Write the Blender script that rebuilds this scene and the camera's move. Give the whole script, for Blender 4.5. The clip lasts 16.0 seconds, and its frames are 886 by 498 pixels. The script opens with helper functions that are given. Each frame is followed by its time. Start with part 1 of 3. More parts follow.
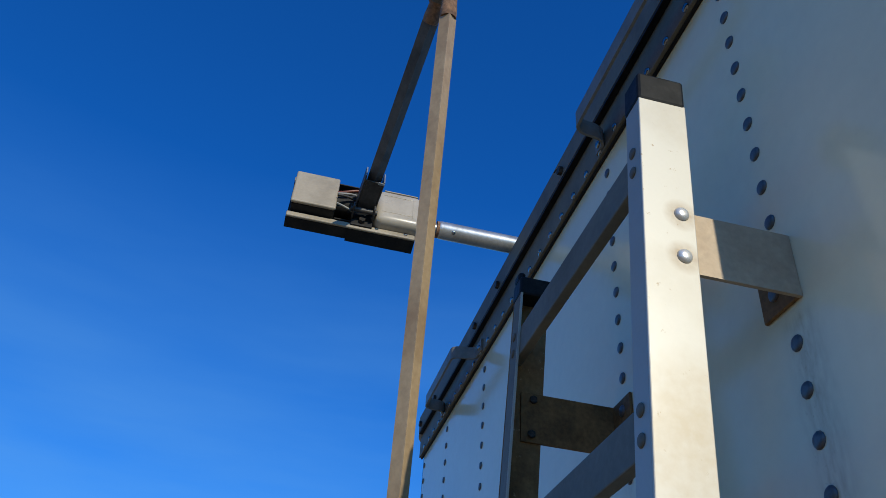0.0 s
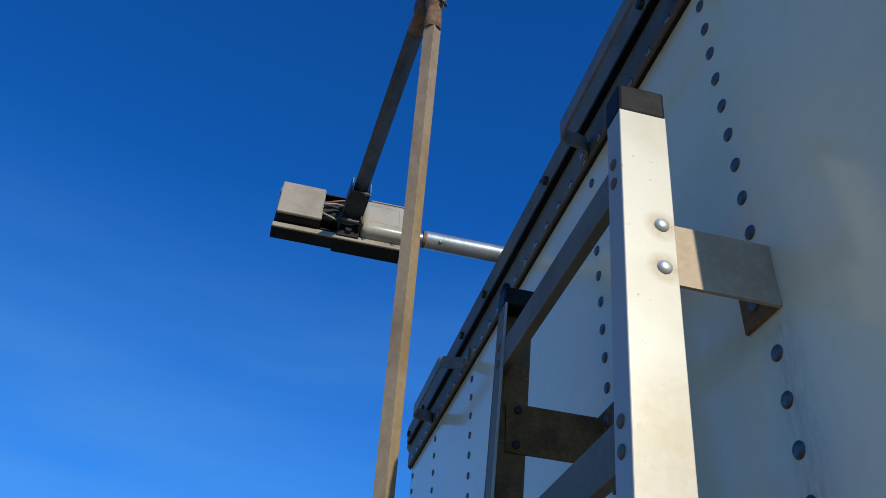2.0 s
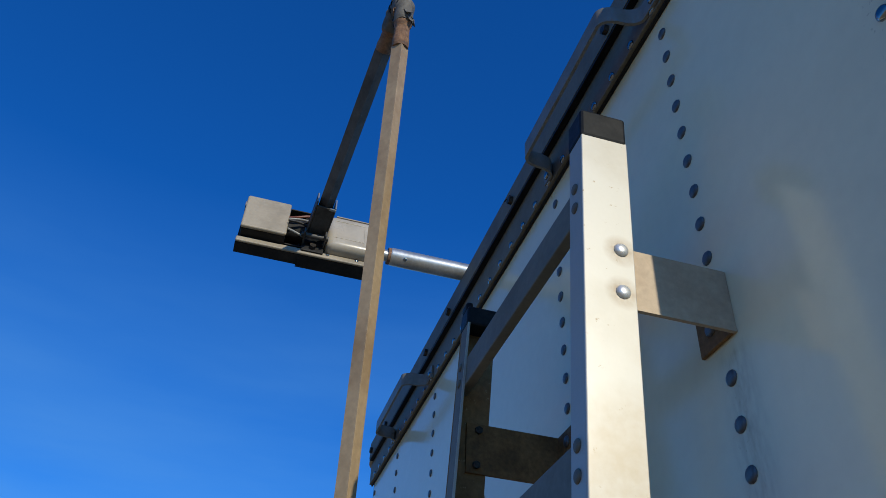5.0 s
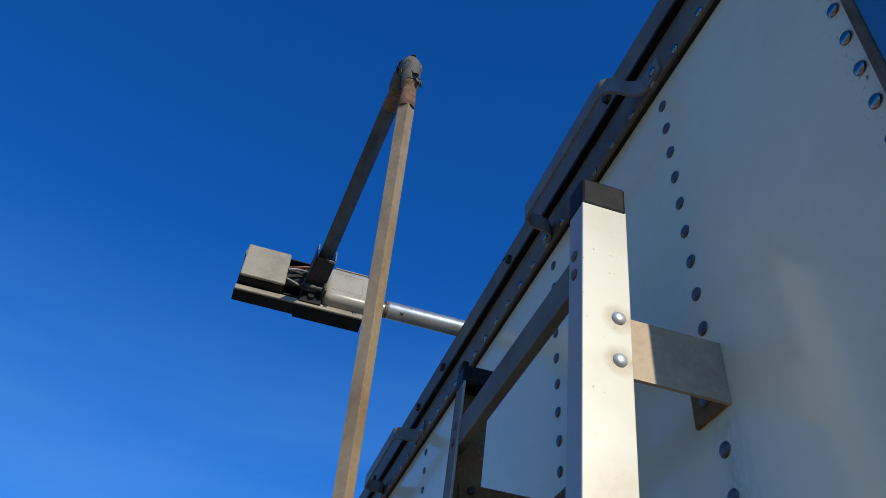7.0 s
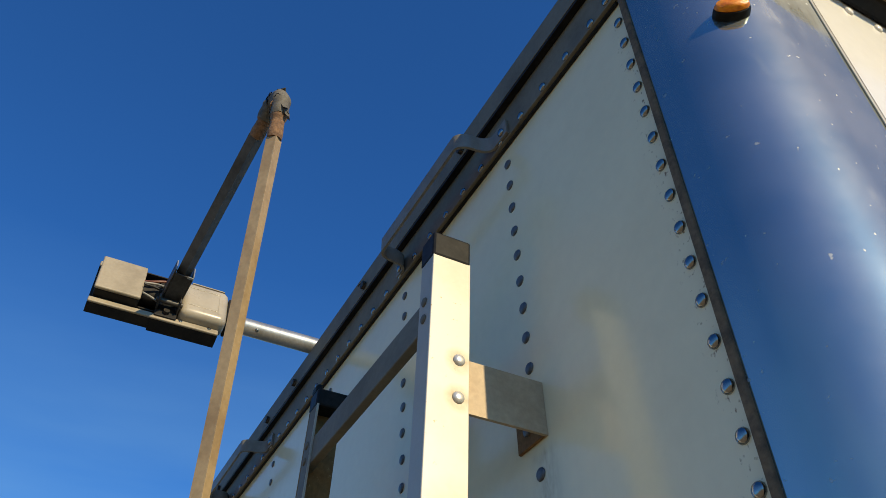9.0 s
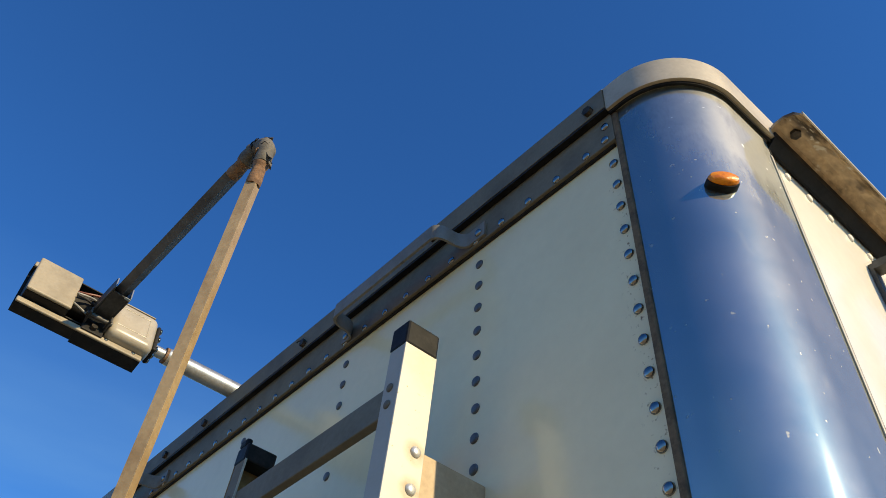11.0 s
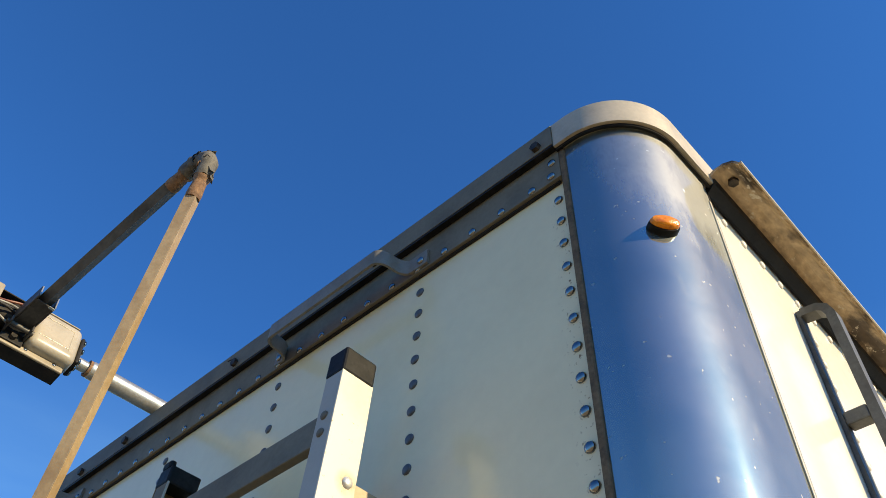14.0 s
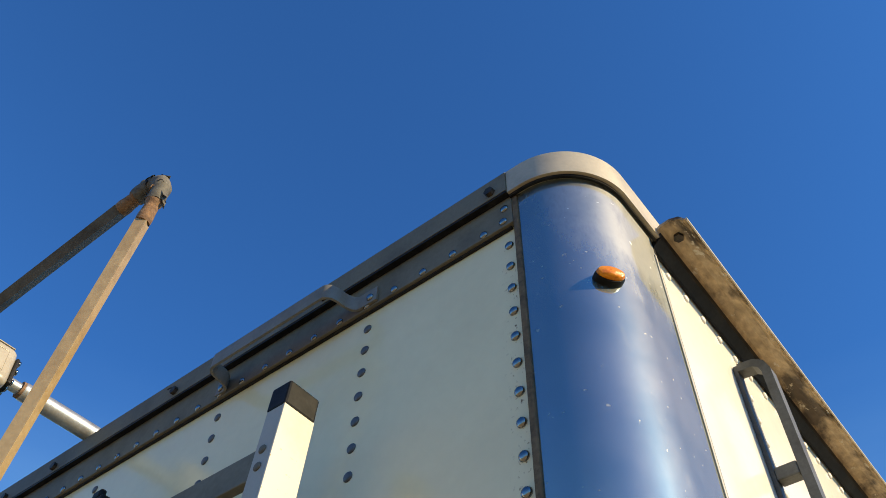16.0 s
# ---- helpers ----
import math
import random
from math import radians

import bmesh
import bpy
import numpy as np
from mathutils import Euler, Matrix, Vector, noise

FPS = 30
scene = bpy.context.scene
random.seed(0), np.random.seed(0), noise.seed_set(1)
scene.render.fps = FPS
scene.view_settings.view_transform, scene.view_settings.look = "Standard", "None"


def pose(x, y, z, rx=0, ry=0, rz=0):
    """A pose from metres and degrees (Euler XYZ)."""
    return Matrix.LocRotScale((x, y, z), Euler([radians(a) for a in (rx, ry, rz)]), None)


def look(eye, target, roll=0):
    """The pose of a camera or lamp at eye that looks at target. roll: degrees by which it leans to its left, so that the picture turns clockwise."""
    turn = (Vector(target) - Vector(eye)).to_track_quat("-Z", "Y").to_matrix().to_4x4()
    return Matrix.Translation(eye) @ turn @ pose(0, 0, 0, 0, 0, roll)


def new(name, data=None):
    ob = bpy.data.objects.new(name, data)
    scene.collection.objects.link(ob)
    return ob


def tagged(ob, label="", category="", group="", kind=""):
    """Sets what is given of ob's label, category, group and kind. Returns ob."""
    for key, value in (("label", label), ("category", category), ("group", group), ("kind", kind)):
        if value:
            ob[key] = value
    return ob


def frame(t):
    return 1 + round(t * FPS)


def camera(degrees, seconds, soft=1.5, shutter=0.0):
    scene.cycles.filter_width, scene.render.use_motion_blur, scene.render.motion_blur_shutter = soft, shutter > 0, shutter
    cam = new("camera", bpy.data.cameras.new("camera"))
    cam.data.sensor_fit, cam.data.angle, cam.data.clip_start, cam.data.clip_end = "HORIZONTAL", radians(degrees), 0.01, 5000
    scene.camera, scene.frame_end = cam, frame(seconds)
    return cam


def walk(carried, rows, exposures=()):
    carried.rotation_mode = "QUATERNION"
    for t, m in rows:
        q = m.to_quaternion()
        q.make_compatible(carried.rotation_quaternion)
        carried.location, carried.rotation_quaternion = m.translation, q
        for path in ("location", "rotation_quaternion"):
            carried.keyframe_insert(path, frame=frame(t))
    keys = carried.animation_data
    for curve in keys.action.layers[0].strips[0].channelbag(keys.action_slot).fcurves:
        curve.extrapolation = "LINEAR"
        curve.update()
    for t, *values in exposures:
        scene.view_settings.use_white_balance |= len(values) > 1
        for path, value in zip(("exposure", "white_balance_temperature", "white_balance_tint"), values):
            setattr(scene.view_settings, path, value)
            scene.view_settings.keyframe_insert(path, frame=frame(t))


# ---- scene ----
# ---- camera ----
cam = camera(57.6, 16.0, soft=0.6)
PATH = [
    (0, (0.655, -0.528, 1.698), (-0.922, -0.218, 2.889), 4.7),
    (0.5, (0.659, -0.526, 1.699), (-0.909, -0.207, 2.899), 4.6),
    (1, (0.659, -0.521, 1.701), (-0.906, -0.191, 2.903), 4.2),
    (1.5, (0.66, -0.52, 1.701), (-0.898, -0.198, 2.913), 4.2),
    (2, (0.66, -0.519, 1.701), (-0.899, -0.19, 2.91), 4.0),
    (2.5, (0.658, -0.522, 1.699), (-0.894, -0.184, 2.914), 4.1),
    (3, (0.664, -0.52, 1.701), (-0.884, -0.176, 2.919), 4.0),
    (3.5, (0.666, -0.519, 1.702), (-0.87, -0.151, 2.929), 3.9),
    (4, (0.667, -0.515, 1.704), (-0.864, -0.133, 2.933), 3.4),
    (6.5, (0.678, -0.519, 1.708), (-0.803, -0.103, 2.985), 3.7),
    (7, (0.688, -0.53, 1.705), (-0.75, -0.147, 3.041), 5.2),
    (7.5, (0.715, -0.537, 1.696), (-0.615, -0.167, 3.143), 6.7),
    (8, (0.754, -0.532, 1.674), (-0.477, -0.039, 3.172), 4.3),
    (8.5, (0.828, -0.525, 1.669), (-0.462, 0.126, 3.053), -0.3),
    (9, (0.808, -0.591, 1.663), (-0.481, 0.127, 3.013), -1.4),
    (9.5, (0.784, -0.691, 1.667), (-0.425, 0.16, 3.014), -0.9),
    (10, (0.802, -0.728, 1.66), (-0.317, 0.126, 3.08), 3.5),
    (12.5, (0.797, -0.72, 1.666), (-0.208, 0.158, 3.155), 2.7),
    (13, (0.795, -0.724, 1.666), (-0.188, 0.177, 3.157), 2.6),
    (13.5, (0.794, -0.73, 1.671), (-0.176, 0.189, 3.159), 2.7),
    (14, (0.796, -0.736, 1.674), (-0.139, 0.195, 3.177), 2.6),
    (14.5, (0.79, -0.744, 1.664), (-0.099, 0.166, 3.207), 3.6),
    (15, (0.803, -0.748, 1.662), (-0.043, 0.166, 3.227), 3.6),
    (15.5, (0.804, -0.746, 1.664), (-0.011, 0.198, 3.227), 2.2),
    (16, (0.806, -0.742, 1.667), (0.005, 0.211, 3.233), 1.9),
]

EXPOSURES = [(0.0, -0.39, 6600, 2), (2.2, -0.39, 6600, 2), (3.0, -0.45, 6600, 2), (4.2, -0.43, 6600, 2), (6.5, -0.44, 6600, 3), (7.0, -0.40, 6600, 3), (7.5, -0.22, 6650, 3), (8.0, -0.24, 6800, 3), (8.5, -0.12, 9700, 2), (9.0, -0.06, 9700, 2), (9.5, 0.0, 8400, 2), (10.0, 0.07, 9600, 3), (12.5, 0.36, 10500, 3), (13.5, 0.45, 10500, 3), (14.5, 0.44, 10700, 3), (16.0, 0.40, 11100, 3)]
walk(cam, [(t, look(eye, target, roll)) for t, eye, target, roll in PATH], EXPOSURES)

# ---- light ----
SUN_AZ, SUN_EL = 13.5, 26.0  # degrees from +x towards +y, and above the horizon
world = bpy.data.worlds.new("sky")
scene.world = world
world.use_nodes = True
wn = world.node_tree
wn.nodes.clear()
sky = wn.nodes.new("ShaderNodeTexSky")
sky.sky_type = "NISHITA"
sky.sun_disc = False
sky.sun_elevation = radians(SUN_EL)
sky.sun_rotation = radians(90 - SUN_AZ)
sky.altitude = 300
sky.air_density = 1.0
sky.dust_density = 0.6
sky.ozone_density = 3.0
bg = wn.nodes.new("ShaderNodeBackground")
bg.inputs["Strength"].default_value = 0.115
wo = wn.nodes.new("ShaderNodeOutputWorld")
tint = wn.nodes.new("ShaderNodeMix")  # clear, deep blue air
tint.data_type, tint.blend_type = "RGBA", "MULTIPLY"
tint.inputs[0].default_value = 1.0
tint.inputs[7].default_value = (0.11, 0.82, 1.97, 1)
wn.links.new(sky.outputs[0], tint.inputs[6])
# faint high wisps of cloud low over the yard
wtc = wn.nodes.new("ShaderNodeTexCoord")
wmap = wn.nodes.new("ShaderNodeMapping")
wmap.inputs["Scale"].default_value = (1.5, 1.5, 9.0)
wisp = wn.nodes.new("ShaderNodeTexNoise")
wisp.inputs["Scale"].default_value, wisp.inputs["Detail"].default_value = 1.4, 6.0
wcut = wn.nodes.new("ShaderNodeMapRange")
wcut.inputs["From Min"].default_value, wcut.inputs["From Max"].default_value = 0.14, 0.85
wcut.inputs["To Max"].default_value = 0.6
wsep = wn.nodes.new("ShaderNodeSeparateXYZ")
wlow = wn.nodes.new("ShaderNodeMapRange")
wlow.inputs["From Min"].default_value, wlow.inputs["From Max"].default_value = 0.64, 0.24
wmul = wn.nodes.new("ShaderNodeMath")
wmul.operation = "MULTIPLY"
cloud = wn.nodes.new("ShaderNodeMix")
cloud.data_type = "RGBA"
cloud.inputs[7].default_value = (1.9, 4.65, 9.1, 1)
wn.links.new(wtc.outputs["Generated"], wmap.inputs["Vector"])
wn.links.new(wmap.outputs[0], wisp.inputs["Vector"])
wn.links.new(wisp.outputs["Fac"], wcut.inputs["Value"])
wn.links.new(wtc.outputs["Generated"], wsep.inputs[0])
wn.links.new(wsep.outputs[2], wlow.inputs["Value"])
wn.links.new(wcut.outputs[0], wmul.inputs[0])
wn.links.new(wlow.outputs[0], wmul.inputs[1])
wn.links.new(wmul.outputs[0], cloud.inputs[0])
wn.links.new(tint.outputs[2], cloud.inputs[6])
wn.links.new(cloud.outputs[2], bg.inputs["Color"])
wn.links.new(bg.outputs[0], wo.inputs["Surface"])

sun_data = bpy.data.lights.new("sun", "SUN")
sun_data.energy = 5.0
sun_data.angle = radians(0.53)
sun_data.color = (1.0, 0.90, 0.77)
sun = new("sun", sun_data)
to_sun = Vector((math.cos(radians(SUN_AZ)) * math.cos(radians(SUN_EL)), math.sin(radians(SUN_AZ)) * math.cos(radians(SUN_EL)), math.sin(radians(SUN_EL))))
sun.matrix_world = look(to_sun * 30, (0, 0, 0))


# ---- materials ----
def surface(name, base, rough=0.5, metal=0.0, second=None, patch=6.0, patch_lo=0.45, patch_hi=0.65, grain=120.0, grain_amount=0.15,
            bump=0.15, bump_scale=300.0, rough_var=0.15, specks=None, speck_scale=60.0, speck_cut=0.72, stretch=(1, 1, 1), coat=0.0):
    """A weathered surface: a base colour, patches of a second colour, fine grain, optional specks, varied roughness and fine relief."""
    m = bpy.data.materials.new(name)
    m.use_nodes = True
    nt = m.node_tree
    n, l = nt.nodes, nt.links
    bsdf = n["Principled BSDF"]
    bsdf.inputs["Metallic"].default_value = metal
    tc = n.new("ShaderNodeTexCoord")
    mp = n.new("ShaderNodeMapping")
    mp.inputs["Scale"].default_value = stretch
    l.new(tc.outputs["Object"], mp.inputs["Vector"])

    def noise_tex(scale, detail=6.0, rough_in=0.6):
        t = n.new("ShaderNodeTexNoise")
        t.inputs["Scale"].default_value = scale
        t.inputs["Detail"].default_value = detail
        t.inputs["Roughness"].default_value = rough_in
        l.new(mp.outputs[0], t.inputs["Vector"])
        return t.outputs["Fac"]

    def ramp(fac, lo, hi):
        r = n.new("ShaderNodeMapRange")
        r.inputs["From Min"].default_value, r.inputs["From Max"].default_value = lo, hi
        l.new(fac, r.inputs["Value"])
        return r.outputs[0]

    def mix(fac, a, b, kind="MIX"):
        x = n.new("ShaderNodeMix")
        x.data_type, x.blend_type = "RGBA", kind
        for sock, v in ((x.inputs[0], fac), (x.inputs[6], a), (x.inputs[7], b)):
            if isinstance(v, bpy.types.NodeSocket):
                l.new(v, sock)
            elif isinstance(v, tuple):
                sock.default_value = (*v, 1)
            else:
                sock.default_value = v
        return x.outputs[2]

    colour = mix(ramp(noise_tex(patch), patch_lo, patch_hi), base, second or base)
    g = noise_tex(grain, 3.0)
    dark = tuple(c * (1 - 2 * grain_amount) for c in (1, 1, 1))
    colour = mix(1.0, colour, mix(ramp(g, 0.3, 0.7), dark, (1.0, 1.0, 1.0)), "MULTIPLY")
    if specks:
        colour = mix(ramp(noise_tex(speck_scale, 8.0, 0.7), speck_cut, speck_cut + 0.04), colour, specks)
    l.new(colour, bsdf.inputs["Base Color"])
    r = n.new("ShaderNodeMapRange")
    r.inputs["To Min"].default_value, r.inputs["To Max"].default_value = max(rough - rough_var, 0.02), min(rough + rough_var, 1.0)
    l.new(noise_tex(patch * 2.3, 8.0), r.inputs["Value"])
    l.new(r.outputs[0], bsdf.inputs["Roughness"])
    if bump:
        b = n.new("ShaderNodeBump")
        b.inputs["Strength"].default_value = bump
        b.inputs["Distance"].default_value = 0.002
        l.new(noise_tex(bump_scale, 4.0), b.inputs["Height"])
        l.new(b.outputs[0], bsdf.inputs["Normal"])
    if coat:
        bsdf.inputs["Coat Weight"].default_value = coat
        bsdf.inputs["Coat Roughness"].default_value = 0.08
    return m


WHITE = surface("white_painted_aluminium", (0.78, 0.765, 0.715), 0.14, 0.0, (0.73, 0.715, 0.665), patch=3.0, grain=40, grain_amount=0.02,
                bump=0.02, bump_scale=7, rough_var=0.05, specks=(0.30, 0.26, 0.2), speck_scale=55, speck_cut=0.80)
# same paint as WHITE, yellowed to offset blue sky light in the shade
END_WHITE = surface("shade_balanced_end_panel", (0.785, 0.715, 0.485), 0.15, 0.0, (0.745, 0.67, 0.45), patch=3.0, grain=40, grain_amount=0.02,
                    bump=0.02, bump_scale=7, rough_var=0.04, specks=(0.16, 0.13, 0.10), speck_scale=60, speck_cut=0.775)


def run_stains(m, columns, colour, spots=(120, 1, 38), cut_lo=0.46, cut_hi=0.72):
    """Brown runs down the paint along upright lines of rivets: (x, top, width, strength)."""
    nt = m.node_tree
    n, l = nt.nodes, nt.links
    bsdf = n["Principled BSDF"]
    tc = n.new("ShaderNodeTexCoord")
    sep = n.new("ShaderNodeSeparateXYZ")
    l.new(tc.outputs["Object"], sep.inputs[0])
    mp = n.new("ShaderNodeMapping")
    mp.inputs["Scale"].default_value = spots
    l.new(tc.outputs["Object"], mp.inputs["Vector"])
    streak = n.new("ShaderNodeTexNoise")
    streak.inputs["Scale"].default_value, streak.inputs["Detail"].default_value = 1.0, 7.0
    l.new(mp.outputs[0], streak.inputs["Vector"])
    cut = n.new("ShaderNodeMapRange")
    cut.inputs["From Min"].default_value, cut.inputs["From Max"].default_value = cut_lo, cut_hi
    l.new(streak.outputs["Fac"], cut.inputs["Value"])

    def math_node(op, a, b):
        x = n.new("ShaderNodeMath")
        x.operation = op
        x.use_clamp = op in ("SUBTRACT", "MULTIPLY_ADD")
        for sock, v in zip(x.inputs, (a, b)):
            if isinstance(v, bpy.types.NodeSocket):
                l.new(v, sock)
            else:
                sock.default_value = v
        return x.outputs[0]

    total = None
    for x0, top, width, strength in columns:
        off = n.new("ShaderNodeMath")
        off.operation = "SUBTRACT"
        l.new(sep.outputs[0], off.inputs[0])
        off.inputs[1].default_value = x0
        near = math_node("SUBTRACT", 1.0, math_node("DIVIDE", math_node("ABSOLUTE", off.outputs[0], 0.0), width))
        below = n.new("ShaderNodeMapRange")
        below.inputs["From Min"].default_value, below.inputs["From Max"].default_value = top, top - 0.02
        l.new(sep.outputs[2], below.inputs["Value"])
        one = math_node("MULTIPLY", math_node("MULTIPLY", near, below.outputs[0]), strength)
        total = one if total is None else math_node("ADD", total, one)
    fac = math_node("MULTIPLY", total, cut.outputs[0])
    old = bsdf.inputs["Base Color"].links[0].from_socket
    x = n.new("ShaderNodeMix")
    x.data_type = "RGBA"
    l.new(fac, x.inputs[0])
    l.new(old, x.inputs[6])
    x.inputs[7].default_value = (*colour, 1)
    l.new(x.outputs[2], bsdf.inputs["Base Color"])


run_stains(END_WHITE, [(0.012, 2.207, 0.038, 0.95), (-0.43, 2.2, 0.03, 0.6)], (0.42, 0.31, 0.17), cut_lo=0.3, cut_hi=0.9)
run_stains(END_WHITE, [(0.334, 2.79, 0.026, 1.0), (0.0, 2.16, 0.024, 0.35)], (0.20, 0.12, 0.06), (150, 1, 110), 0.60, 0.70)
STEEL = surface("polished_stainless", (0.52, 0.53, 0.52), 0.63, 1.0, (0.36, 0.39, 0.39), patch=5.0, grain=90, grain_amount=0.03,
                bump=0.0, rough_var=0.08, specks=(0.85, 0.80, 0.70), speck_scale=60, speck_cut=0.70)


def polish(m):
    """Lays a sharp mirror lobe over the brushed one, worn away by scuffs, most of all under the rail."""
    nt = m.node_tree
    n, l = nt.nodes, nt.links
    sharp = n.new("ShaderNodeBsdfGlossy")
    sharp.inputs["Color"].default_value = (0.35, 0.455, 0.46, 1)
    sharp.inputs["Roughness"].default_value = 0.07
    tc = n.new("ShaderNodeTexCoord")
    wave = n.new("ShaderNodeTexNoise")
    wave.inputs["Scale"].default_value = 6.0
    l.new(tc.outputs["Object"], wave.inputs["Vector"])
    b = n.new("ShaderNodeBump")
    b.inputs["Strength"].default_value, b.inputs["Distance"].default_value = 0.05, 0.01
    l.new(wave.outputs["Fac"], b.inputs["Height"])
    l.new(b.outputs[0], sharp.inputs["Normal"])
    mp = n.new("ShaderNodeMapping")
    mp.inputs["Scale"].default_value = (16, 16, 6)
    l.new(tc.outputs["Object"], mp.inputs["Vector"])
    scuff = n.new("ShaderNodeTexNoise")
    scuff.inputs["Scale"].default_value, scuff.inputs["Detail"].default_value, scuff.inputs["Roughness"].default_value = 1.6, 10.0, 0.7
    l.new(mp.outputs[0], scuff.inputs["Vector"])
    sep = n.new("ShaderNodeSeparateXYZ")
    l.new(tc.outputs["Object"], sep.inputs[0])
    lean = n.new("ShaderNodeMath")  # the frosted patch reaches further down towards the long side
    lean.operation = "MULTIPLY_ADD"
    l.new(sep.outputs[0], lean.inputs[0])
    lean.inputs[1].default_value = 1.5
    l.new(sep.outputs[2], lean.inputs[2])
    up = n.new("ShaderNodeMapRange")
    up.inputs["From Min"].default_value, up.inputs["From Max"].default_value = 2.64 + 1.5 * 0.46, 2.86 + 1.5 * 0.42
    up.inputs["To Min"].default_value, up.inputs["To Max"].default_value = 0.0, 0.40
    l.new(lean.outputs[0], up.inputs["Value"])
    add = n.new("ShaderNodeMath")
    l.new(scuff.outputs["Fac"], add.inputs[0])
    l.new(up.outputs[0], add.inputs[1])
    cut = n.new("ShaderNodeMapRange")
    cut.inputs["From Min"].default_value, cut.inputs["From Max"].default_value = 0.60, 0.90
    cut.inputs["To Min"].default_value, cut.inputs["To Max"].default_value = 0.19, 0.36
    l.new(add.outputs[0], cut.inputs["Value"])
    chips = n.new("ShaderNodeTexNoise")
    chips.inputs["Scale"].default_value, chips.inputs["Detail"].default_value = 75.0, 4.0
    l.new(tc.outputs["Object"], chips.inputs["Vector"])
    chip = n.new("ShaderNodeMapRange")
    chip.inputs["From Min"].default_value, chip.inputs["From Max"].default_value = 0.70, 0.74
    chip.inputs["To Max"].default_value = 0.55
    l.new(chips.outputs["Fac"], chip.inputs["Value"])
    worn = n.new("ShaderNodeMath")
    l.new(cut.outputs[0], worn.inputs[0])
    l.new(chip.outputs[0], worn.inputs[1])
    mix = n.new("ShaderNodeMixShader")
    l.new(worn.outputs[0], mix.inputs[0])
    l.new(sharp.outputs[0], mix.inputs[1])
    l.new(n["Principled BSDF"].outputs[0], mix.inputs[2])
    l.new(mix.outputs[0], n["Material Output"].inputs["Surface"])


polish(STEEL)


def dull(m, level):
    """Weathered plastic and oxide: a weaker gloss."""
    m.node_tree.nodes["Principled BSDF"].inputs["Specular IOR Level"].default_value = level


ALU = surface("satin_aluminium", (0.42, 0.39, 0.335), 0.42, 0.1, (0.37, 0.335, 0.275), patch=4.0, grain=160, grain_amount=0.025,
              bump=0.04, bump_scale=220, rough_var=0.1, specks=(0.40, 0.34, 0.25), speck_scale=60, speck_cut=0.72)
# dirt and shade in one colour, for the feet and the far brackets
ALU_DIRTY_SHADED = surface("stained_shaded_aluminium", (0.25, 0.135, 0.05), 0.68, 0.0, (0.115, 0.063, 0.024), patch=11.0, grain=140, grain_amount=0.18,
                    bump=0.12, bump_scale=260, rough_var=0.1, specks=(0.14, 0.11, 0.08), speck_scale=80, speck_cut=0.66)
# far rail: brown stain with the rail's shade mixed into the colour
ALU_FAR = surface("stained_shaded_rail_aluminium", (0.26, 0.15, 0.06), 0.65, 0.0, (0.12, 0.066, 0.026), patch=9.0, grain=140, grain_amount=0.15,
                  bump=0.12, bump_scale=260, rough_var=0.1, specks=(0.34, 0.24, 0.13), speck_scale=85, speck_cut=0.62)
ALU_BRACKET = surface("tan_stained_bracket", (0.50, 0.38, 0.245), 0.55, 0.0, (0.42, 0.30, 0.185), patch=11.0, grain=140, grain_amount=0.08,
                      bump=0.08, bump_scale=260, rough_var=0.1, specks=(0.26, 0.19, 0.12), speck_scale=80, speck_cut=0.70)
# dirty grey, with the shade of the end wall's rail put into it
RAIL = surface("weathered_shaded_rail_aluminium", (0.18, 0.166, 0.128), 0.6, 0.0, (0.13, 0.12, 0.094), patch=7.0, grain=110, grain_amount=0.08,
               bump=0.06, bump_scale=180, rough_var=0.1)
# paler copy for the corner, where the sun reaches the rail
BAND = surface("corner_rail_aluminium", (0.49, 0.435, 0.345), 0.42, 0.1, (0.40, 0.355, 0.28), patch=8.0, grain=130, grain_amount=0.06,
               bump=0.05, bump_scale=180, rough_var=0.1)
# sunlit copy of the ladder metal, kept paler than ALU
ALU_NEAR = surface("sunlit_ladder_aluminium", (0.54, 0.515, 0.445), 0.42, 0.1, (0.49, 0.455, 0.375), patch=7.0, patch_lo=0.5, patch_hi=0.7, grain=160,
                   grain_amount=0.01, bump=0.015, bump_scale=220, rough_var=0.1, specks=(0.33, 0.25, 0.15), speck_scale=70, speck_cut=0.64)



def halos(m, centres, radius, colour):
    """Brown stains spreading round the given points."""
    nt = m.node_tree
    n, l = nt.nodes, nt.links
    bsdf = n["Principled BSDF"]
    tc = n.new("ShaderNodeTexCoord")
    grit = n.new("ShaderNodeTexNoise")
    grit.inputs["Scale"].default_value, grit.inputs["Detail"].default_value = 90.0, 5.0
    l.new(tc.outputs["Object"], grit.inputs["Vector"])
    for c in centres:
        d = n.new("ShaderNodeVectorMath")
        d.operation = "DISTANCE"
        l.new(tc.outputs["Object"], d.inputs[0])
        d.inputs[1].default_value = c
        r = n.new("ShaderNodeMapRange")
        r.inputs["From Min"].default_value, r.inputs["From Max"].default_value = radius, radius * 0.45
        l.new(d.outputs["Value"], r.inputs["Value"])
        k = n.new("ShaderNodeMath")
        k.operation = "MULTIPLY"
        l.new(r.outputs[0], k.inputs[0])
        l.new(grit.outputs["Fac"], k.inputs[1])
        old = bsdf.inputs["Base Color"].links[0].from_socket
        x = n.new("ShaderNodeMix")
        x.data_type = "RGBA"
        l.new(k.outputs[0], x.inputs[0])
        l.new(old, x.inputs[6])
        x.inputs[7].default_value = (*colour, 1)
        l.new(x.outputs[2], bsdf.inputs["Base Color"])


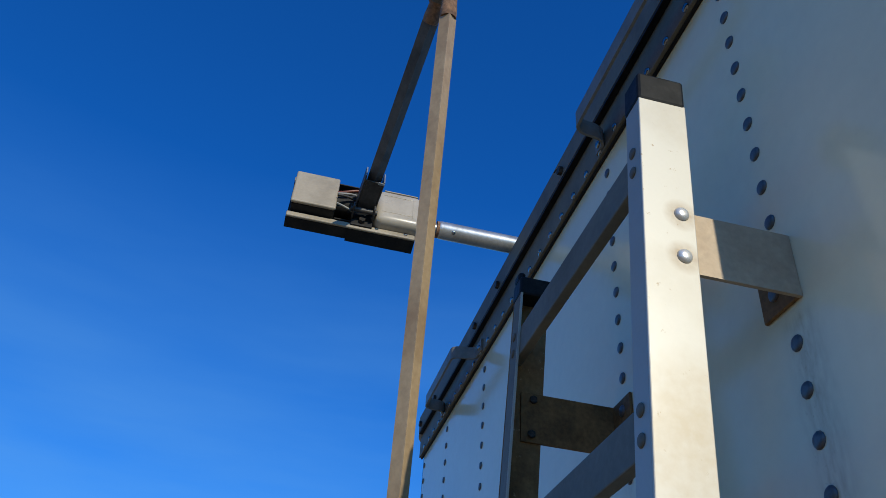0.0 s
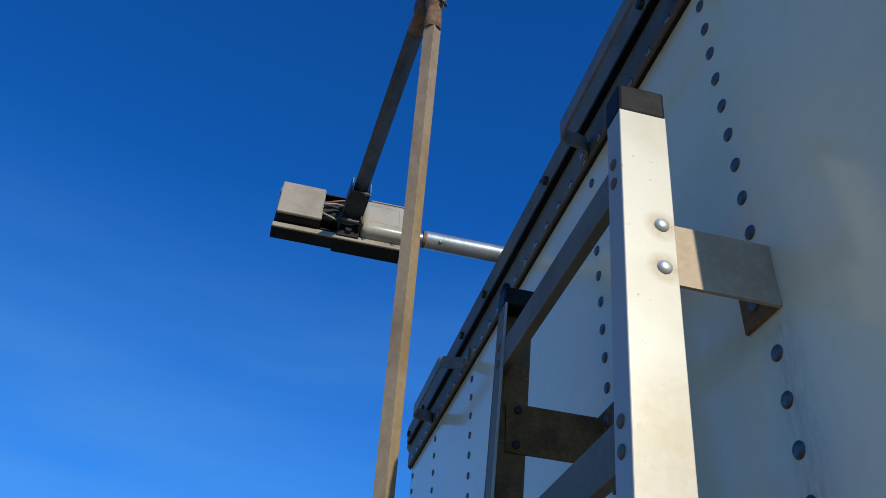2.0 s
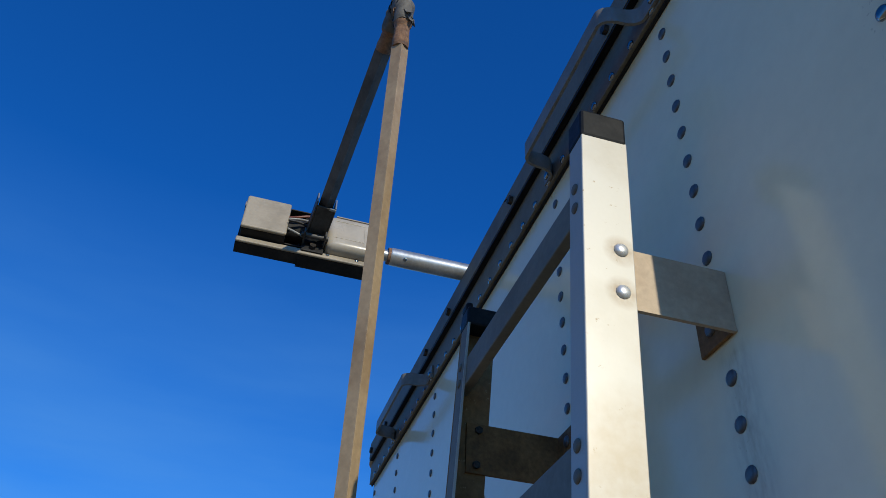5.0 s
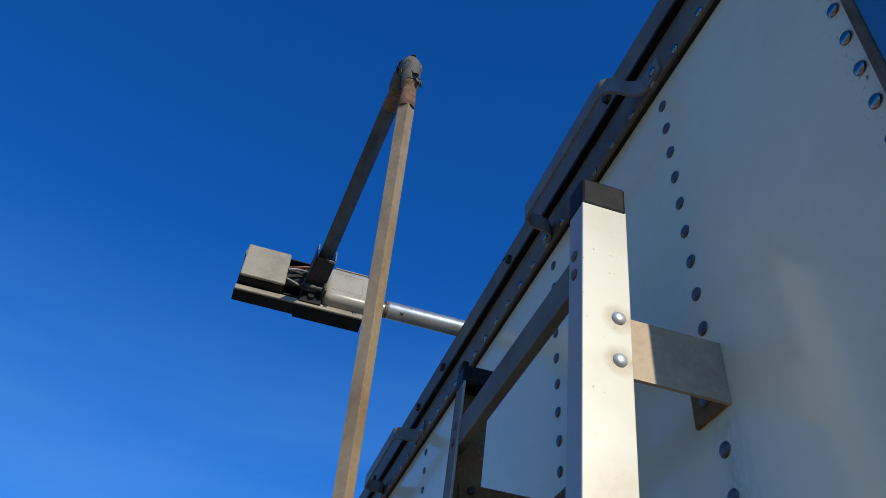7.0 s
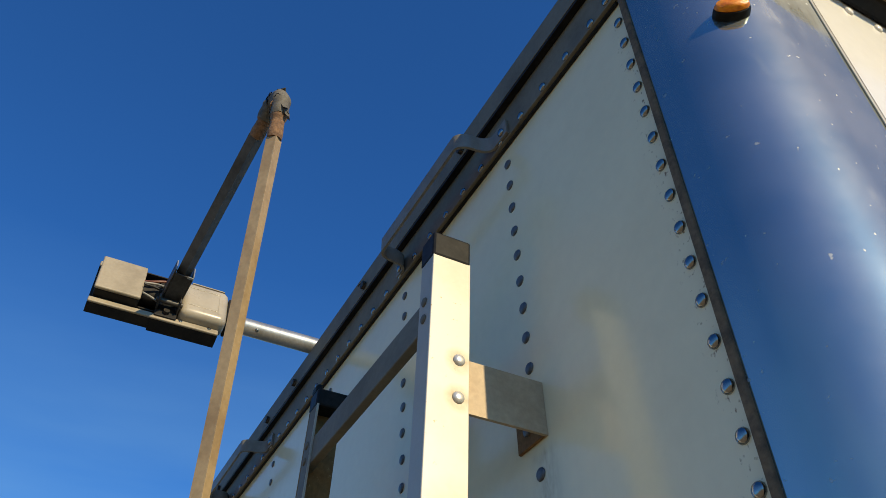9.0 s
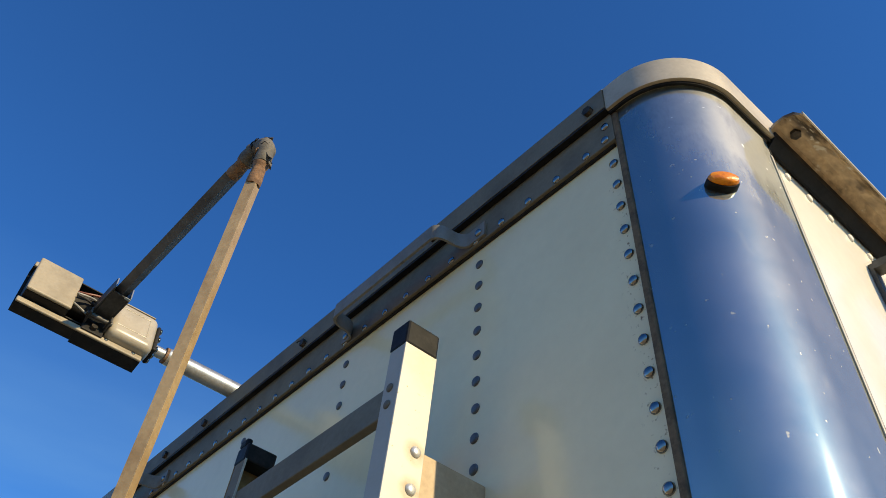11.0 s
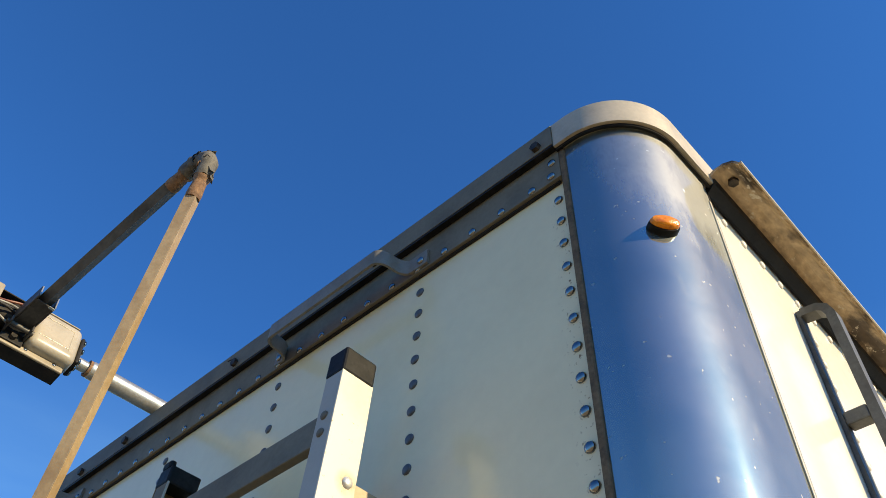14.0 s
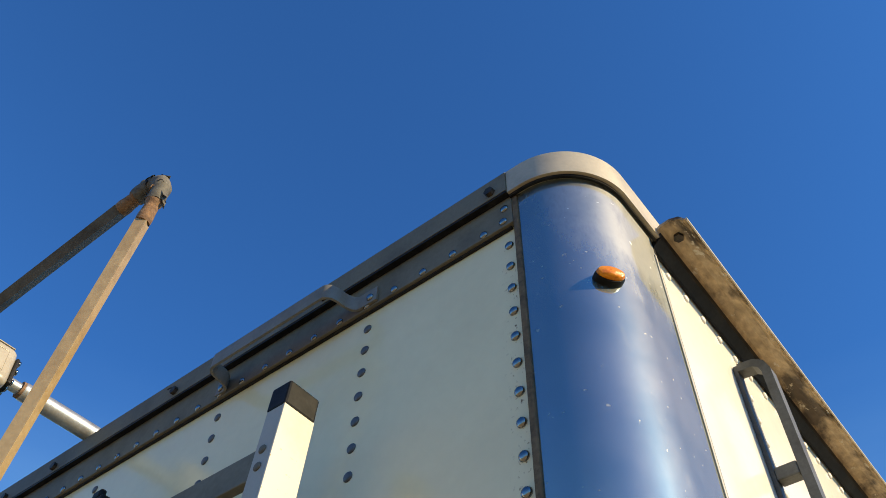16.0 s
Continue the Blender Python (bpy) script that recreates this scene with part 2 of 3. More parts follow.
halos(ALU_NEAR, [(0.031, -0.138, 2.2815), (0.031, -0.141, 2.2225)], 0.024, (0.24, 0.15, 0.06))
halos(ALU_NEAR, [(0.031, -0.150, 2.045), (0.031, -0.168, 1.99)], 0.07, (0.44, 0.37, 0.26))
halos(ALU_NEAR, [(0.031, -0.130, 2.43)], 0.05, (0.46, 0.42, 0.34))
BLACK = surface("black_plastic", (0.011, 0.012, 0.013), 0.42, 0.0, (0.022, 0.022, 0.022), patch=30.0, grain=200, grain_amount=0.2, bump=0.04,
                specks=(0.09, 0.085, 0.075), speck_scale=140, speck_cut=0.70)
DARK = surface("dark_guard_steel", (0.016, 0.016, 0.017), 0.6, 0.0, (0.03, 0.028, 0.026), patch=14.0, grain=120, grain_amount=0.2, bump=0.1)
# steel taken darker for the shaded underside of the clamp
CLAMP = surface("worn_clamp_steel", (0.075, 0.07, 0.065), 0.5, 0.2, (0.04, 0.036, 0.032), patch=25.0, grain=120, grain_amount=0.2, bump=0.12)
BOLT = surface("dark_bolt_steel", (0.035, 0.032, 0.029), 0.5, 0.3, (0.10, 0.075, 0.055), patch=60, bump=0.1)
RIVET = surface("bright_rivet", (0.36, 0.36, 0.36), 0.16, 1.0, (0.26, 0.26, 0.26), patch=80, grain=200, grain_amount=0.1, bump=0.05)
BRIGHT = surface("bright_bolt_head", (0.70, 0.69, 0.66), 0.3, 0.5, (0.6, 0.58, 0.54), patch=80, grain=200, grain_amount=0.05, bump=0.05)
DULL_BOLT = surface("dull_bolt", (0.17, 0.155, 0.125), 0.6, 0.0, (0.12, 0.105, 0.08), patch=60, bump=0.1)
RIVET_FLAT = surface("dull_rivet", (0.15, 0.155, 0.16), 0.45, 0.6, (0.10, 0.10, 0.105), patch=80, grain=200, grain_amount=0.1, bump=0.05)
# light grey metal when lit; base darkened for the shaded underside
UPPER = surface("grey_upper_tube", (0.115, 0.105, 0.09), 0.55, 0.0, (0.06, 0.054, 0.046), patch=12, grain=120, grain_amount=0.1, bump=0.08, bump_scale=180,
                specks=(0.15, 0.13, 0.1), speck_scale=50, speck_cut=0.66, stretch=(1, 1, 1))
ARM_TAN = surface("tan_stained_arm", (0.44, 0.315, 0.18), 0.42, 0.1, (0.32, 0.21, 0.11), patch=8.0, grain=90, grain_amount=0.10,
                  bump=0.08, bump_scale=200, rough_var=0.1, specks=(0.55, 0.48, 0.38), speck_scale=45, speck_cut=0.74)
# colour of the painted highlight between the lower tube's two faces
EDGE = surface("tube_edge_highlight", (0.60, 0.49, 0.34), 0.4, 0.1, (0.38, 0.27, 0.155), patch=14.0, patch_lo=0.5, patch_hi=0.72, grain=90, grain_amount=0.08, bump=0.05)
GALV = surface("galvanised_steel", (0.55, 0.56, 0.55), 0.35, 0.75, (0.42, 0.43, 0.42), patch=22.0, grain=120, grain_amount=0.1,
               bump=0.08, bump_scale=160, rough_var=0.12, specks=(0.25, 0.22, 0.18), speck_scale=70, speck_cut=0.72)
RUST = surface("rusted_collar", (0.31, 0.17, 0.092), 0.85, 0.0, (0.16, 0.085, 0.05), patch=28.0, grain=160, grain_amount=0.25,
               bump=0.5, bump_scale=140, specks=(0.48, 0.27, 0.14), speck_scale=60, speck_cut=0.62)
RUBBER = surface("perished_rubber", (0.15, 0.135, 0.11), 0.75, 0.0, (0.075, 0.07, 0.064), patch=22.0, grain=120, grain_amount=0.2,
                 bump=0.5, bump_scale=70, specks=(0.28, 0.25, 0.2), speck_scale=30, speck_cut=0.64)
CREAM = surface("cream_motor_paint", (0.40, 0.355, 0.285), 0.3, 0.0, (0.34, 0.30, 0.235), patch=14.0, grain=120, grain_amount=0.05,
                bump=0.06, bump_scale=120, specks=(0.30, 0.24, 0.17), speck_scale=60, speck_cut=0.70)
COVER = surface("grey_motor_cover", (0.33, 0.28, 0.205), 0.5, 0.0, (0.255, 0.215, 0.155), patch=12.0, grain=120, grain_amount=0.06,
                bump=0.08, bump_scale=160, specks=(0.28, 0.25, 0.2), speck_scale=55, speck_cut=0.68)
SEAL = surface("brown_sealant", (0.19, 0.125, 0.07), 0.8, 0.0, (0.10, 0.068, 0.04), patch=40, grain=140, grain_amount=0.2, bump=0.3)
AMBER = surface("amber_lens", (0.85, 0.27, 0.02), 0.2, 0.0, (0.62, 0.15, 0.008), patch=90, grain=200, grain_amount=0.06, bump=0.9, bump_scale=130)
BROWN = surface("grimy_latch_plate", (0.52, 0.385, 0.245), 0.6, 0.0, (0.085, 0.058, 0.038), patch=12.0, patch_lo=0.48, patch_hi=0.60, grain=70,
                grain_amount=0.25, bump=0.3, bump_scale=110, specks=(0.50, 0.45, 0.36), speck_scale=40, speck_cut=0.60, stretch=(1, 0.5, 1))
dull(BLACK, 0.12)
dull(DARK, 0.2)
dull(BOLT, 0.2)
dull(DULL_BOLT, 0.25)
dull(ALU_DIRTY_SHADED, 0.2)
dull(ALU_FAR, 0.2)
dull(RAIL, 0.25)
dull(UPPER, 0.25)
HANDLE = surface("grab_bar_aluminium", (0.215, 0.20, 0.172), 0.5, 0.1, (0.165, 0.152, 0.13), patch=12.0, grain=120, grain_amount=0.08, bump=0.06, bump_scale=180)
GRAB = surface("slate_grab_rail_steel", (0.085, 0.09, 0.09), 0.5, 0.0, (0.06, 0.06, 0.058), patch=20, grain=140, grain_amount=0.15, bump=0.1)
CABLE_RED = surface("red_brown_cable", (0.19, 0.055, 0.03), 0.5)
CABLE_BLACK = surface("black_cable", (0.02, 0.02, 0.02), 0.5)
CABLE_GREY = surface("grey_cable", (0.22, 0.22, 0.21), 0.5)
GROUND = surface("pale_gravel_yard", (0.39, 0.30, 0.18), 0.95, 0.0, (0.32, 0.245, 0.15), patch=0.6, grain=8, grain_amount=0.2, bump=0.6, bump_scale=30)


# ---- building helpers ----
def part(name, bm, material, parent=None, label="", smooth=False):
    """Links a bmesh as one mesh object under a thing or a part."""
    me = bpy.data.meshes.new(name)
    bmesh.ops.recalc_face_normals(bm, faces=bm.faces)
    bm.to_mesh(me)
    bm.free()
    me.materials.append(material)
    for p in me.polygons:
        p.use_smooth = smooth
    if smooth:
        me.set_sharp_from_angle(angle=radians(40))
    ob = new(name, me)
    ob.parent = parent
    if label:
        ob["label"] = label
    return ob


def shared(name, me, parent, m):
    ob = new(name, me)
    ob.parent = parent
    ob.matrix_basis = m
    return ob


def thing(name, label, category, group="", kind=""):
    return tagged(new(name), label, category, group, kind)


def bevel(bm, width, segments=2, angle=30):
    sharp = [e for e in bm.edges if len(e.link_faces) == 2 and e.calc_face_angle(0) > radians(angle)]
    if width and sharp:
        bmesh.ops.bevel(bm, geom=sharp, offset=width, segments=segments, profile=0.5, affect="EDGES", clamp_overlap=True)
    return bm


def block(x0, x1, y0, y1, z0, z1, edge=0.0, segments=2):
    bm = bmesh.new()
    bmesh.ops.create_cube(bm, size=1, matrix=Matrix.Translation(((x0 + x1) / 2, (y0 + y1) / 2, (z0 + z1) / 2)) @ Matrix.Diagonal((x1 - x0, y1 - y0, z1 - z0, 1)))
    return bevel(bm, edge, segments)


def frame_to(axis, side):
    """Columns side, third, axis, all of unit length."""
    a = Vector(axis).normalized()
    s = Vector(side) - a * Vector(side).dot(a)
    s.normalize()
    return s, a.cross(s), a


def sweep(points, profile, side=(0, 1, 0), scales=None, closed=True, caps=True, bm=None):
    """Sweeps a profile (pairs along side and the third axis) along a line of points."""
    bm = bm or bmesh.new()
    pts = [Vector(p) for p in points]
    rings = []
    for i, p in enumerate(pts):
        ahead = (pts[min(i + 1, len(pts) - 1)] - pts[max(i - 1, 0)])
        s, t, _ = frame_to(ahead, side)
        k = scales[i] if scales else 1.0
        rings.append([bm.verts.new(p + (s * u + t * v) * k) for u, v in profile])
    n = len(profile)
    for a, b in zip(rings, rings[1:]):
        for i in range(n if closed else n - 1):
            bm.faces.new((a[i], a[(i + 1) % n], b[(i + 1) % n], b[i]))
    if caps and closed:
        bm.faces.new(rings[0][::-1])
        bm.faces.new(rings[-1])
    return bm


def ring(r, n=24, turn=0.0):
    return [(r * math.cos(turn + 2 * math.pi * i / n), r * math.sin(turn + 2 * math.pi * i / n)) for i in range(n)]


def extrude_y(profile, y0, y1):
    """A prism along y from a closed profile of (x, z) pairs."""
    bm = bmesh.new()
    a = [bm.verts.new((x, y0, z)) for x, z in profile]
    b = [bm.verts.new((x, y1, z)) for x, z in profile]
    n = len(profile)
    for i in range(n):
        bm.faces.new((a[i], a[(i + 1) % n], b[(i + 1) % n], b[i]))
    bm.faces.new(a[::-1])
    bm.faces.new(b)
    return bm


def shell(line, inner, z0, z1):
    """An upright sheet between an outer and an inner line of (x, y) pairs."""
    bm = bmesh.new()
    loops = []
    for pts, z in ((line, z0), (line, z1), (inner, z1), (inner, z0)):
        loops.append([bm.verts.new((x, y, z)) for x, y in pts])
    for a, b in zip(loops, loops[1:] + loops[:1]):
        for i in range(len(line) - 1):
            bm.faces.new((a[i], a[i + 1], b[i + 1], b[i]))
    bm.faces.new([l[0] for l in loops])
    bm.faces.new([l[-1] for l in loops][::-1])
    return bm


def dome(r, h, n=12, collar=0.0):
    """The head of a rivet along +z, on z = 0."""
    bm = bmesh.new()
    rows = [(r, 0.0), (r, h * 0.3), (r * 0.82, h * 0.72), (r * 0.45, h * 0.95)]
    loops = [[bm.verts.new((q * math.cos(2 * math.pi * i / n), q * math.sin(2 * math.pi * i / n), z)) for i in range(n)] for q, z in rows]
    for a, b in zip(loops, loops[1:]):
        for i in range(n):
            bm.faces.new((a[i], a[(i + 1) % n], b[(i + 1) % n], b[i]))
    bm.faces.new(loops[-1])
    return bm


def dome_mesh(name, material, r, h):
    bm = dome(r, h)
    me = bpy.data.meshes.new(name)
    bmesh.ops.recalc_face_normals(bm, faces=bm.faces)
    bm.to_mesh(me)
    bm.free()
    me.materials.append(material)
    for p in me.polygons:
        p.use_smooth = True
    return me


def hex_head(r, h):
    bm = sweep([(0, 0, 0), (0, 0, h)], ring(r, 6), side=(1, 0, 0))
    return bevel(bm, h * 0.15, 1)


OUT = Matrix.Rotation(radians(90), 4, "X")  # +z turned to -y: heads that stand out of the end wall
OUT_X = Matrix.Rotation(radians(90), 4, "Y")  # +z turned to +x

# ---- ground ----
bm = bmesh.new()
bmesh.ops.create_grid(bm, x_segments=2, y_segments=2, size=600)
tagged(part("ground", bm, GROUND), "pale dusty gravel yard under the trailer", "ground", kind="structure")

# ---- trailer ----
X_RIGHT, X_LEFT, CX_R, CX_L, R_IN = 0.50, -2.18, 0.38, -2.06, 0.12
BACK = 9.0
WALL_TOP = 2.90
trailer = thing("trailer", "white riveted trailer body with polished steel corner, parked", "trailer")


def corner_line(cx, r, y0, sign, x_from, y_to, n=20):
    """From the end wall round a corner to the side wall; sign +1 for the right corner."""
    pts = [(x_from, y0)]
    for i in range(n + 1):
        a = math.pi / 2 * i / n
        pts.append((cx + sign * r * math.sin(a), y0 + r - r * math.cos(a)))
    pts.append((cx + sign * r, y_to))
    return pts


end_wall = part("end_wall", block(CX_L, CX_R - 0.002, 0.0, 0.04, 0.0, WALL_TOP), END_WHITE, trailer, "glossy white painted aluminium panel")
side_wall = part("side_wall", block(X_RIGHT - 0.04, X_RIGHT - 0.003, 0.2346, BACK, 0.0, WALL_TOP), WHITE, trailer, "sunlit white panel")
part("side_wall", block(X_LEFT, X_LEFT + 0.04, R_IN, BACK, 0.0, WALL_TOP), WHITE, trailer)
part("rear_wall", block(X_LEFT + 0.042, X_RIGHT - 0.044, BACK - 0.04, BACK, 0.0, WALL_TOP), WHITE, trailer)
corner = part("corner_panel", shell(corner_line(CX_R, R_IN + 0.008, -0.008, 1, 0.3642, 0.228), corner_line(CX_R, R_IN - 0.012, 0.012, 1, 0.3642, 0.228), 0.0, WALL_TOP + 0.004),
              STEEL, trailer, "polished stainless corner panel, scuffed near the top", smooth=True)
part("corner_panel", shell(corner_line(CX_L, R_IN, 0.0, -1, CX_L - 0.001, 0.119), corner_line(CX_L, R_IN - 0.02, 0.02, -1, CX_L - 0.001, 0.119), 0.0, WALL_TOP), STEEL, trailer, smooth=True)
part("edge_strip", block(0.3535, 0.3640, -0.0125, 0.0, 0.0, WALL_TOP - 0.002, 0.0015), SEAL, trailer, "brown grimy sealed joint")
part("seam", block(X_RIGHT - 0.006, X_RIGHT + 0.0090, 0.2285, 0.2345, 0.0, WALL_TOP - 0.03, 0.001), BLACK, trailer, "black joint")

# pale strip stands in for the light caught by the panel's edge
part("lit_edge_strip", block(X_RIGHT + 0.0082, X_RIGHT + 0.0105, 0.2215, 0.2280, 0.0, WALL_TOP - 0.06, 0.0008), ALU, trailer, "pale strip for the sunlit edge of the corner panel")

# top rail: a riveted flange, and a cap that stands out over it
flange = part("rail_flange", block(CX_L - 0.03, 0.3530, -0.013, 0.0, 2.822, 2.9035, 0.0012), RAIL, trailer, "dull grey riveted flange")
CAP = [(-0.028, 2.905), (-0.028, 2.963), (-0.021, 2.971), (0.05, 2.971), (0.05, 2.905)]
bm = bmesh.new()
a = [bm.verts.new((CX_L, y, z)) for y, z in CAP]
b = [bm.verts.new((0.3515, y, z)) for y, z in CAP]
for i in range(5):
    bm.faces.new((a[i], a[(i + 1) % 5], b[(i + 1) % 5], b[i]))
bm.faces.new(a[::-1])
bm.faces.new(b)
# thin dark strip painted in for the shadow gap below the flange
part("joint", block(CX_L - 0.03, 0.3455, -0.0065, -0.0003, 2.8175, 2.8217, 0.0006), DARK, flange, "dark strip for the shadow gap under the flange")
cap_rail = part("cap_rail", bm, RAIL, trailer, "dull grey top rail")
# added strip blackens the overhang's underside, where only shade lies
part("rail_shadow", block(CX_L, 0.3515, -0.0272, -0.0135, 2.8985, 2.9045, 0.001), BLACK, trailer, "black strip for the shadow under the rail")


def band(cx, sign, x_from, y_to):
    r = 0.1425
    return shell(corner_line(cx, r, -0.0245, sign, x_from, y_to), corner_line(cx, r - 0.07, 0.0455, sign, x_from, y_to), 2.9, 2.967)


part("corner_rail", bevel(band(CX_R, 1, 0.3525, 0.30), 0.004, 2, 60), BAND, trailer, "pale curved aluminium corner rail", smooth=True)
part("corner_rail", bevel(band(CX_L, -1, CX_L - 0.001, 0.30), 0.004, 2, 60), BAND, trailer)
# the same black line for the shadow under the corner rail
part("corner_shadow", shell(corner_line(CX_R, 0.1350, -0.0185, 1, 0.3525, 0.30), corner_line(CX_R, 0.1300, -0.0135, 1, 0.3525, 0.30), 2.893, 2.8995), BLACK, trailer, smooth=True)
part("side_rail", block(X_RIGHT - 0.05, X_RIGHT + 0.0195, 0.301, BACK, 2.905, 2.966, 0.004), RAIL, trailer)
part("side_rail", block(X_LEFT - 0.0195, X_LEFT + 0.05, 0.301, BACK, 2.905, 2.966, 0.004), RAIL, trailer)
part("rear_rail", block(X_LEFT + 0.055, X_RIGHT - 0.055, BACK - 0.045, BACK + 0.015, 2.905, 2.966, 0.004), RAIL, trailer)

# rivets of the end wall, the flange and the side
rivet_flat = dome_mesh("rivet", RIVET_FLAT, 0.0098, 0.004)
rivet_bright = dome_mesh("rivet", RIVET, 0.0090, 0.0058)
rivet_small = dome_mesh("rivet", RIVET, 0.0085, 0.0048)
rivet_white = dome_mesh("rivet", WHITE, 0.0090, 0.0058)
PITCH = 0.056
for col in range(5):
    x = -0.4285 * col
    for k in range(26 if col < 3 else 16):
        shared("rivet", rivet_flat, end_wall, Matrix.Translation((x + random.uniform(-0.001, 0.001), 0.0, 2.778 - PITCH * k)) @ OUT)
for k in range(30):
    shared("rivet", rivet_bright, end_wall, Matrix.Translation((0.3345, 0.0, 2.778 - PITCH * k)) @ OUT)
for k in range(16):
    shared("rivet", rivet_flat, end_wall, Matrix.Translation((CX_L + 0.015, 0.0, 2.778 - PITCH * k)) @ OUT)
for k in range(34):
    x = 0.289 - 0.0716 * k
    if x > CX_L:
        shared("rivet", rivet_small, flange, Matrix.Translation((x, -0.013, 2.831)) @ OUT)
for x, z in ((0.333, 2.836), (0.337, 2.872)):
    shared("rivet", rivet_small, flange, Matrix.Translation((x, -0.013, z)) @ OUT)
for k in range(40):
    shared("rivet", rivet_white, side_wall, Matrix.Translation((X_RIGHT - 0.003, 0.30 + 0.0716 * k, 2.857)) @ OUT_X)
for y in (0.600, 1.21, 1.82):
    for k in range(20):
        shared("rivet", rivet_white, side_wall, Matrix.Translation((X_RIGHT - 0.003, y, 2.76 - PITCH * k)) @ OUT_X)

# bolts in the cap rail
bm = hex_head(0.0105, 0.009)
bolt_me = bpy.data.meshes.new("bolt")
bm.to_mesh(bolt_me)
bm.free()
bolt_me.materials.append(BOLT)
for x in (0.318, -0.113, -0.597, -1.075, -1.30, -1.80, -2.02):
    shared("bolt", bolt_me, cap_rail, Matrix.Translation((x, -0.028, 2.922)) @ OUT)


# a stray bit of wire caught on one of the bolts
wire = [(-0.597 - 0.003 * k, -0.032 - 0.0012 * k, 2.926 + 0.004 * k - 0.0006 * k * k) for k in range(7)]
part("wire", sweep(wire, ring(0.0016, 6), side=(0, 1, 0)), BOLT, cap_rail, "bent stub of wire", smooth=True)


# ---- grab handles on the flange ----
def handle_line(x0, x1, depth, foot=0.045, bend=0.041, n=7):
    """A bent strip in plan: a foot on the flange, a round S bend out, a straight grip and back."""
    def bend_pts(xa, ya, xb, yb):
        hx, hy = (xb - xa) / 2, (yb - ya) / 2
        turn = [radians(90 * i / n) for i in range(n + 1)]
        return ([(xa + hx * math.sin(a), ya + hy * (1 - math.cos(a))) for a in turn]
                + [(xa + hx * (2 - math.cos(a)), ya + hy * (1 + math.sin(a))) for a in turn[1:]])
    base = -0.0165
    return [(x1 + foot, base)] + bend_pts(x1, base, x1 - bend, -depth) + bend_pts(x0 + bend * 0.4, -depth, x0 - bend * 0.6, base) + [(x0 - bend * 0.6 - 0.026, base)]


def handle(x0, x1, label):
    bm = bmesh.new()
    line = handle_line(x0, x1, 0.083)
    pts = [(x, y, 2.846) for x, y in line]
    sweep(pts, [(-0.0185, -0.0028), (0.0185, -0.0028), (0.0185, 0.0028), (-0.0185, 0.0028)], side=(0, 0, 1), bm=bm)
    bevel(bm, 0.0012, 1, 50)
    ob = part("grab_bar", bm, HANDLE, None, smooth=True)
    tagged(ob, label, "grab bar", "grab bars on the top rail")
    for x in (x1 + 0.028, x0 - 0.035):
        shared("rivet", rivet_small, ob, Matrix.Translation((x, -0.0195, 2.842)) @ OUT)
    return ob


handle(-0.385, -0.012, "bent flat aluminium grab bar riveted to top rail")
handle(-1.69, -1.312, "bent flat aluminium grab bar riveted to top rail")

# ---- ladder on the end wall ----
LEAN_Y = 0.055


def front_y(z):
    return -0.174 + LEAN_Y * (z - 2.463)


ladder = thing("ladder", "pale aluminium ladder with black end caps, bolted to the white wall", "ladder")
Z_LOW, Z_TOP = 0.55, 2.463
rung_bolt = dome_mesh("bolt", DULL_BOLT, 0.0075, 0.003)
bolt_head = dome_mesh("bolt", BRIGHT, 0.0088, 0.005)


def leaning(x0, x1, d0, d1, z0, z1, edge):
    """A block that leans with the ladder: d0, d1 are depths behind its front."""
    bm = block(x0, x1, 0, 1, 0, 1)
    for v in bm.verts:
        z = z0 if v.co.z < 0.5 else z1
        d = d0 if v.co.y < 0.5 else d1
        v.co = Vector((v.co.x, front_y(z) + d, z))
    return bevel(bm, edge)


# far web and both front flanges take darker materials for their shade
for x_web, x_lip, mat, edge_mat, lab in ((0.031, -0.008, ALU_NEAR, ALU, "sunlit pale aluminium rail"), (-0.472, -0.434, ALU_FAR, RAIL, "brown-stained aluminium rail, shade in its colour")):
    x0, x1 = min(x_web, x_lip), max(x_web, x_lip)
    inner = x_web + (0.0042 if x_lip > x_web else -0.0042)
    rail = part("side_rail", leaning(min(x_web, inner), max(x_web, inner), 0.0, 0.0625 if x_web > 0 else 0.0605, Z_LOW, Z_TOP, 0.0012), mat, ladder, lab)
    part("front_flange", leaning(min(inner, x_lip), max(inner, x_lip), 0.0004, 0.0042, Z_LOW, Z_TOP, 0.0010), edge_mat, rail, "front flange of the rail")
    part("end_cap", leaning(x0 - 0.0015, x1 + 0.0015, -0.0015, 0.062, Z_TOP - 0.003, Z_TOP + 0.034 if x_web < 0 else Z_TOP + 0.045, 0.004), BLACK, rail, "black plastic end cap")
# narrow paler strip draws the lit line along the flange's edge
part("edge_highlight", leaning(-0.4339, -0.4325, 0.0002, 0.0046, Z_LOW, Z_TOP, 0.0004), ALU, ladder, "pale strip for the lit edge of the rail")
part("cap_tab", leaning(-0.4735, -0.446, -0.0015, 0.012, Z_TOP + 0.0345, Z_TOP + 0.052, 0.005), BLACK, ladder, "raised black tab")
rung_z = [2.340 - 0.339 * k for k in range(6)]
for z in rung_z:
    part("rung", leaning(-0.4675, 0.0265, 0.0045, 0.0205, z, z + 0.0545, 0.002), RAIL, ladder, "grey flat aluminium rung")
    for x in (0.009, -0.453):
        for dz in (0.012, 0.043):
            shared("bolt", rung_bolt, ladder, Matrix.Translation((x, front_y(z + dz), z + dz)) @ OUT)


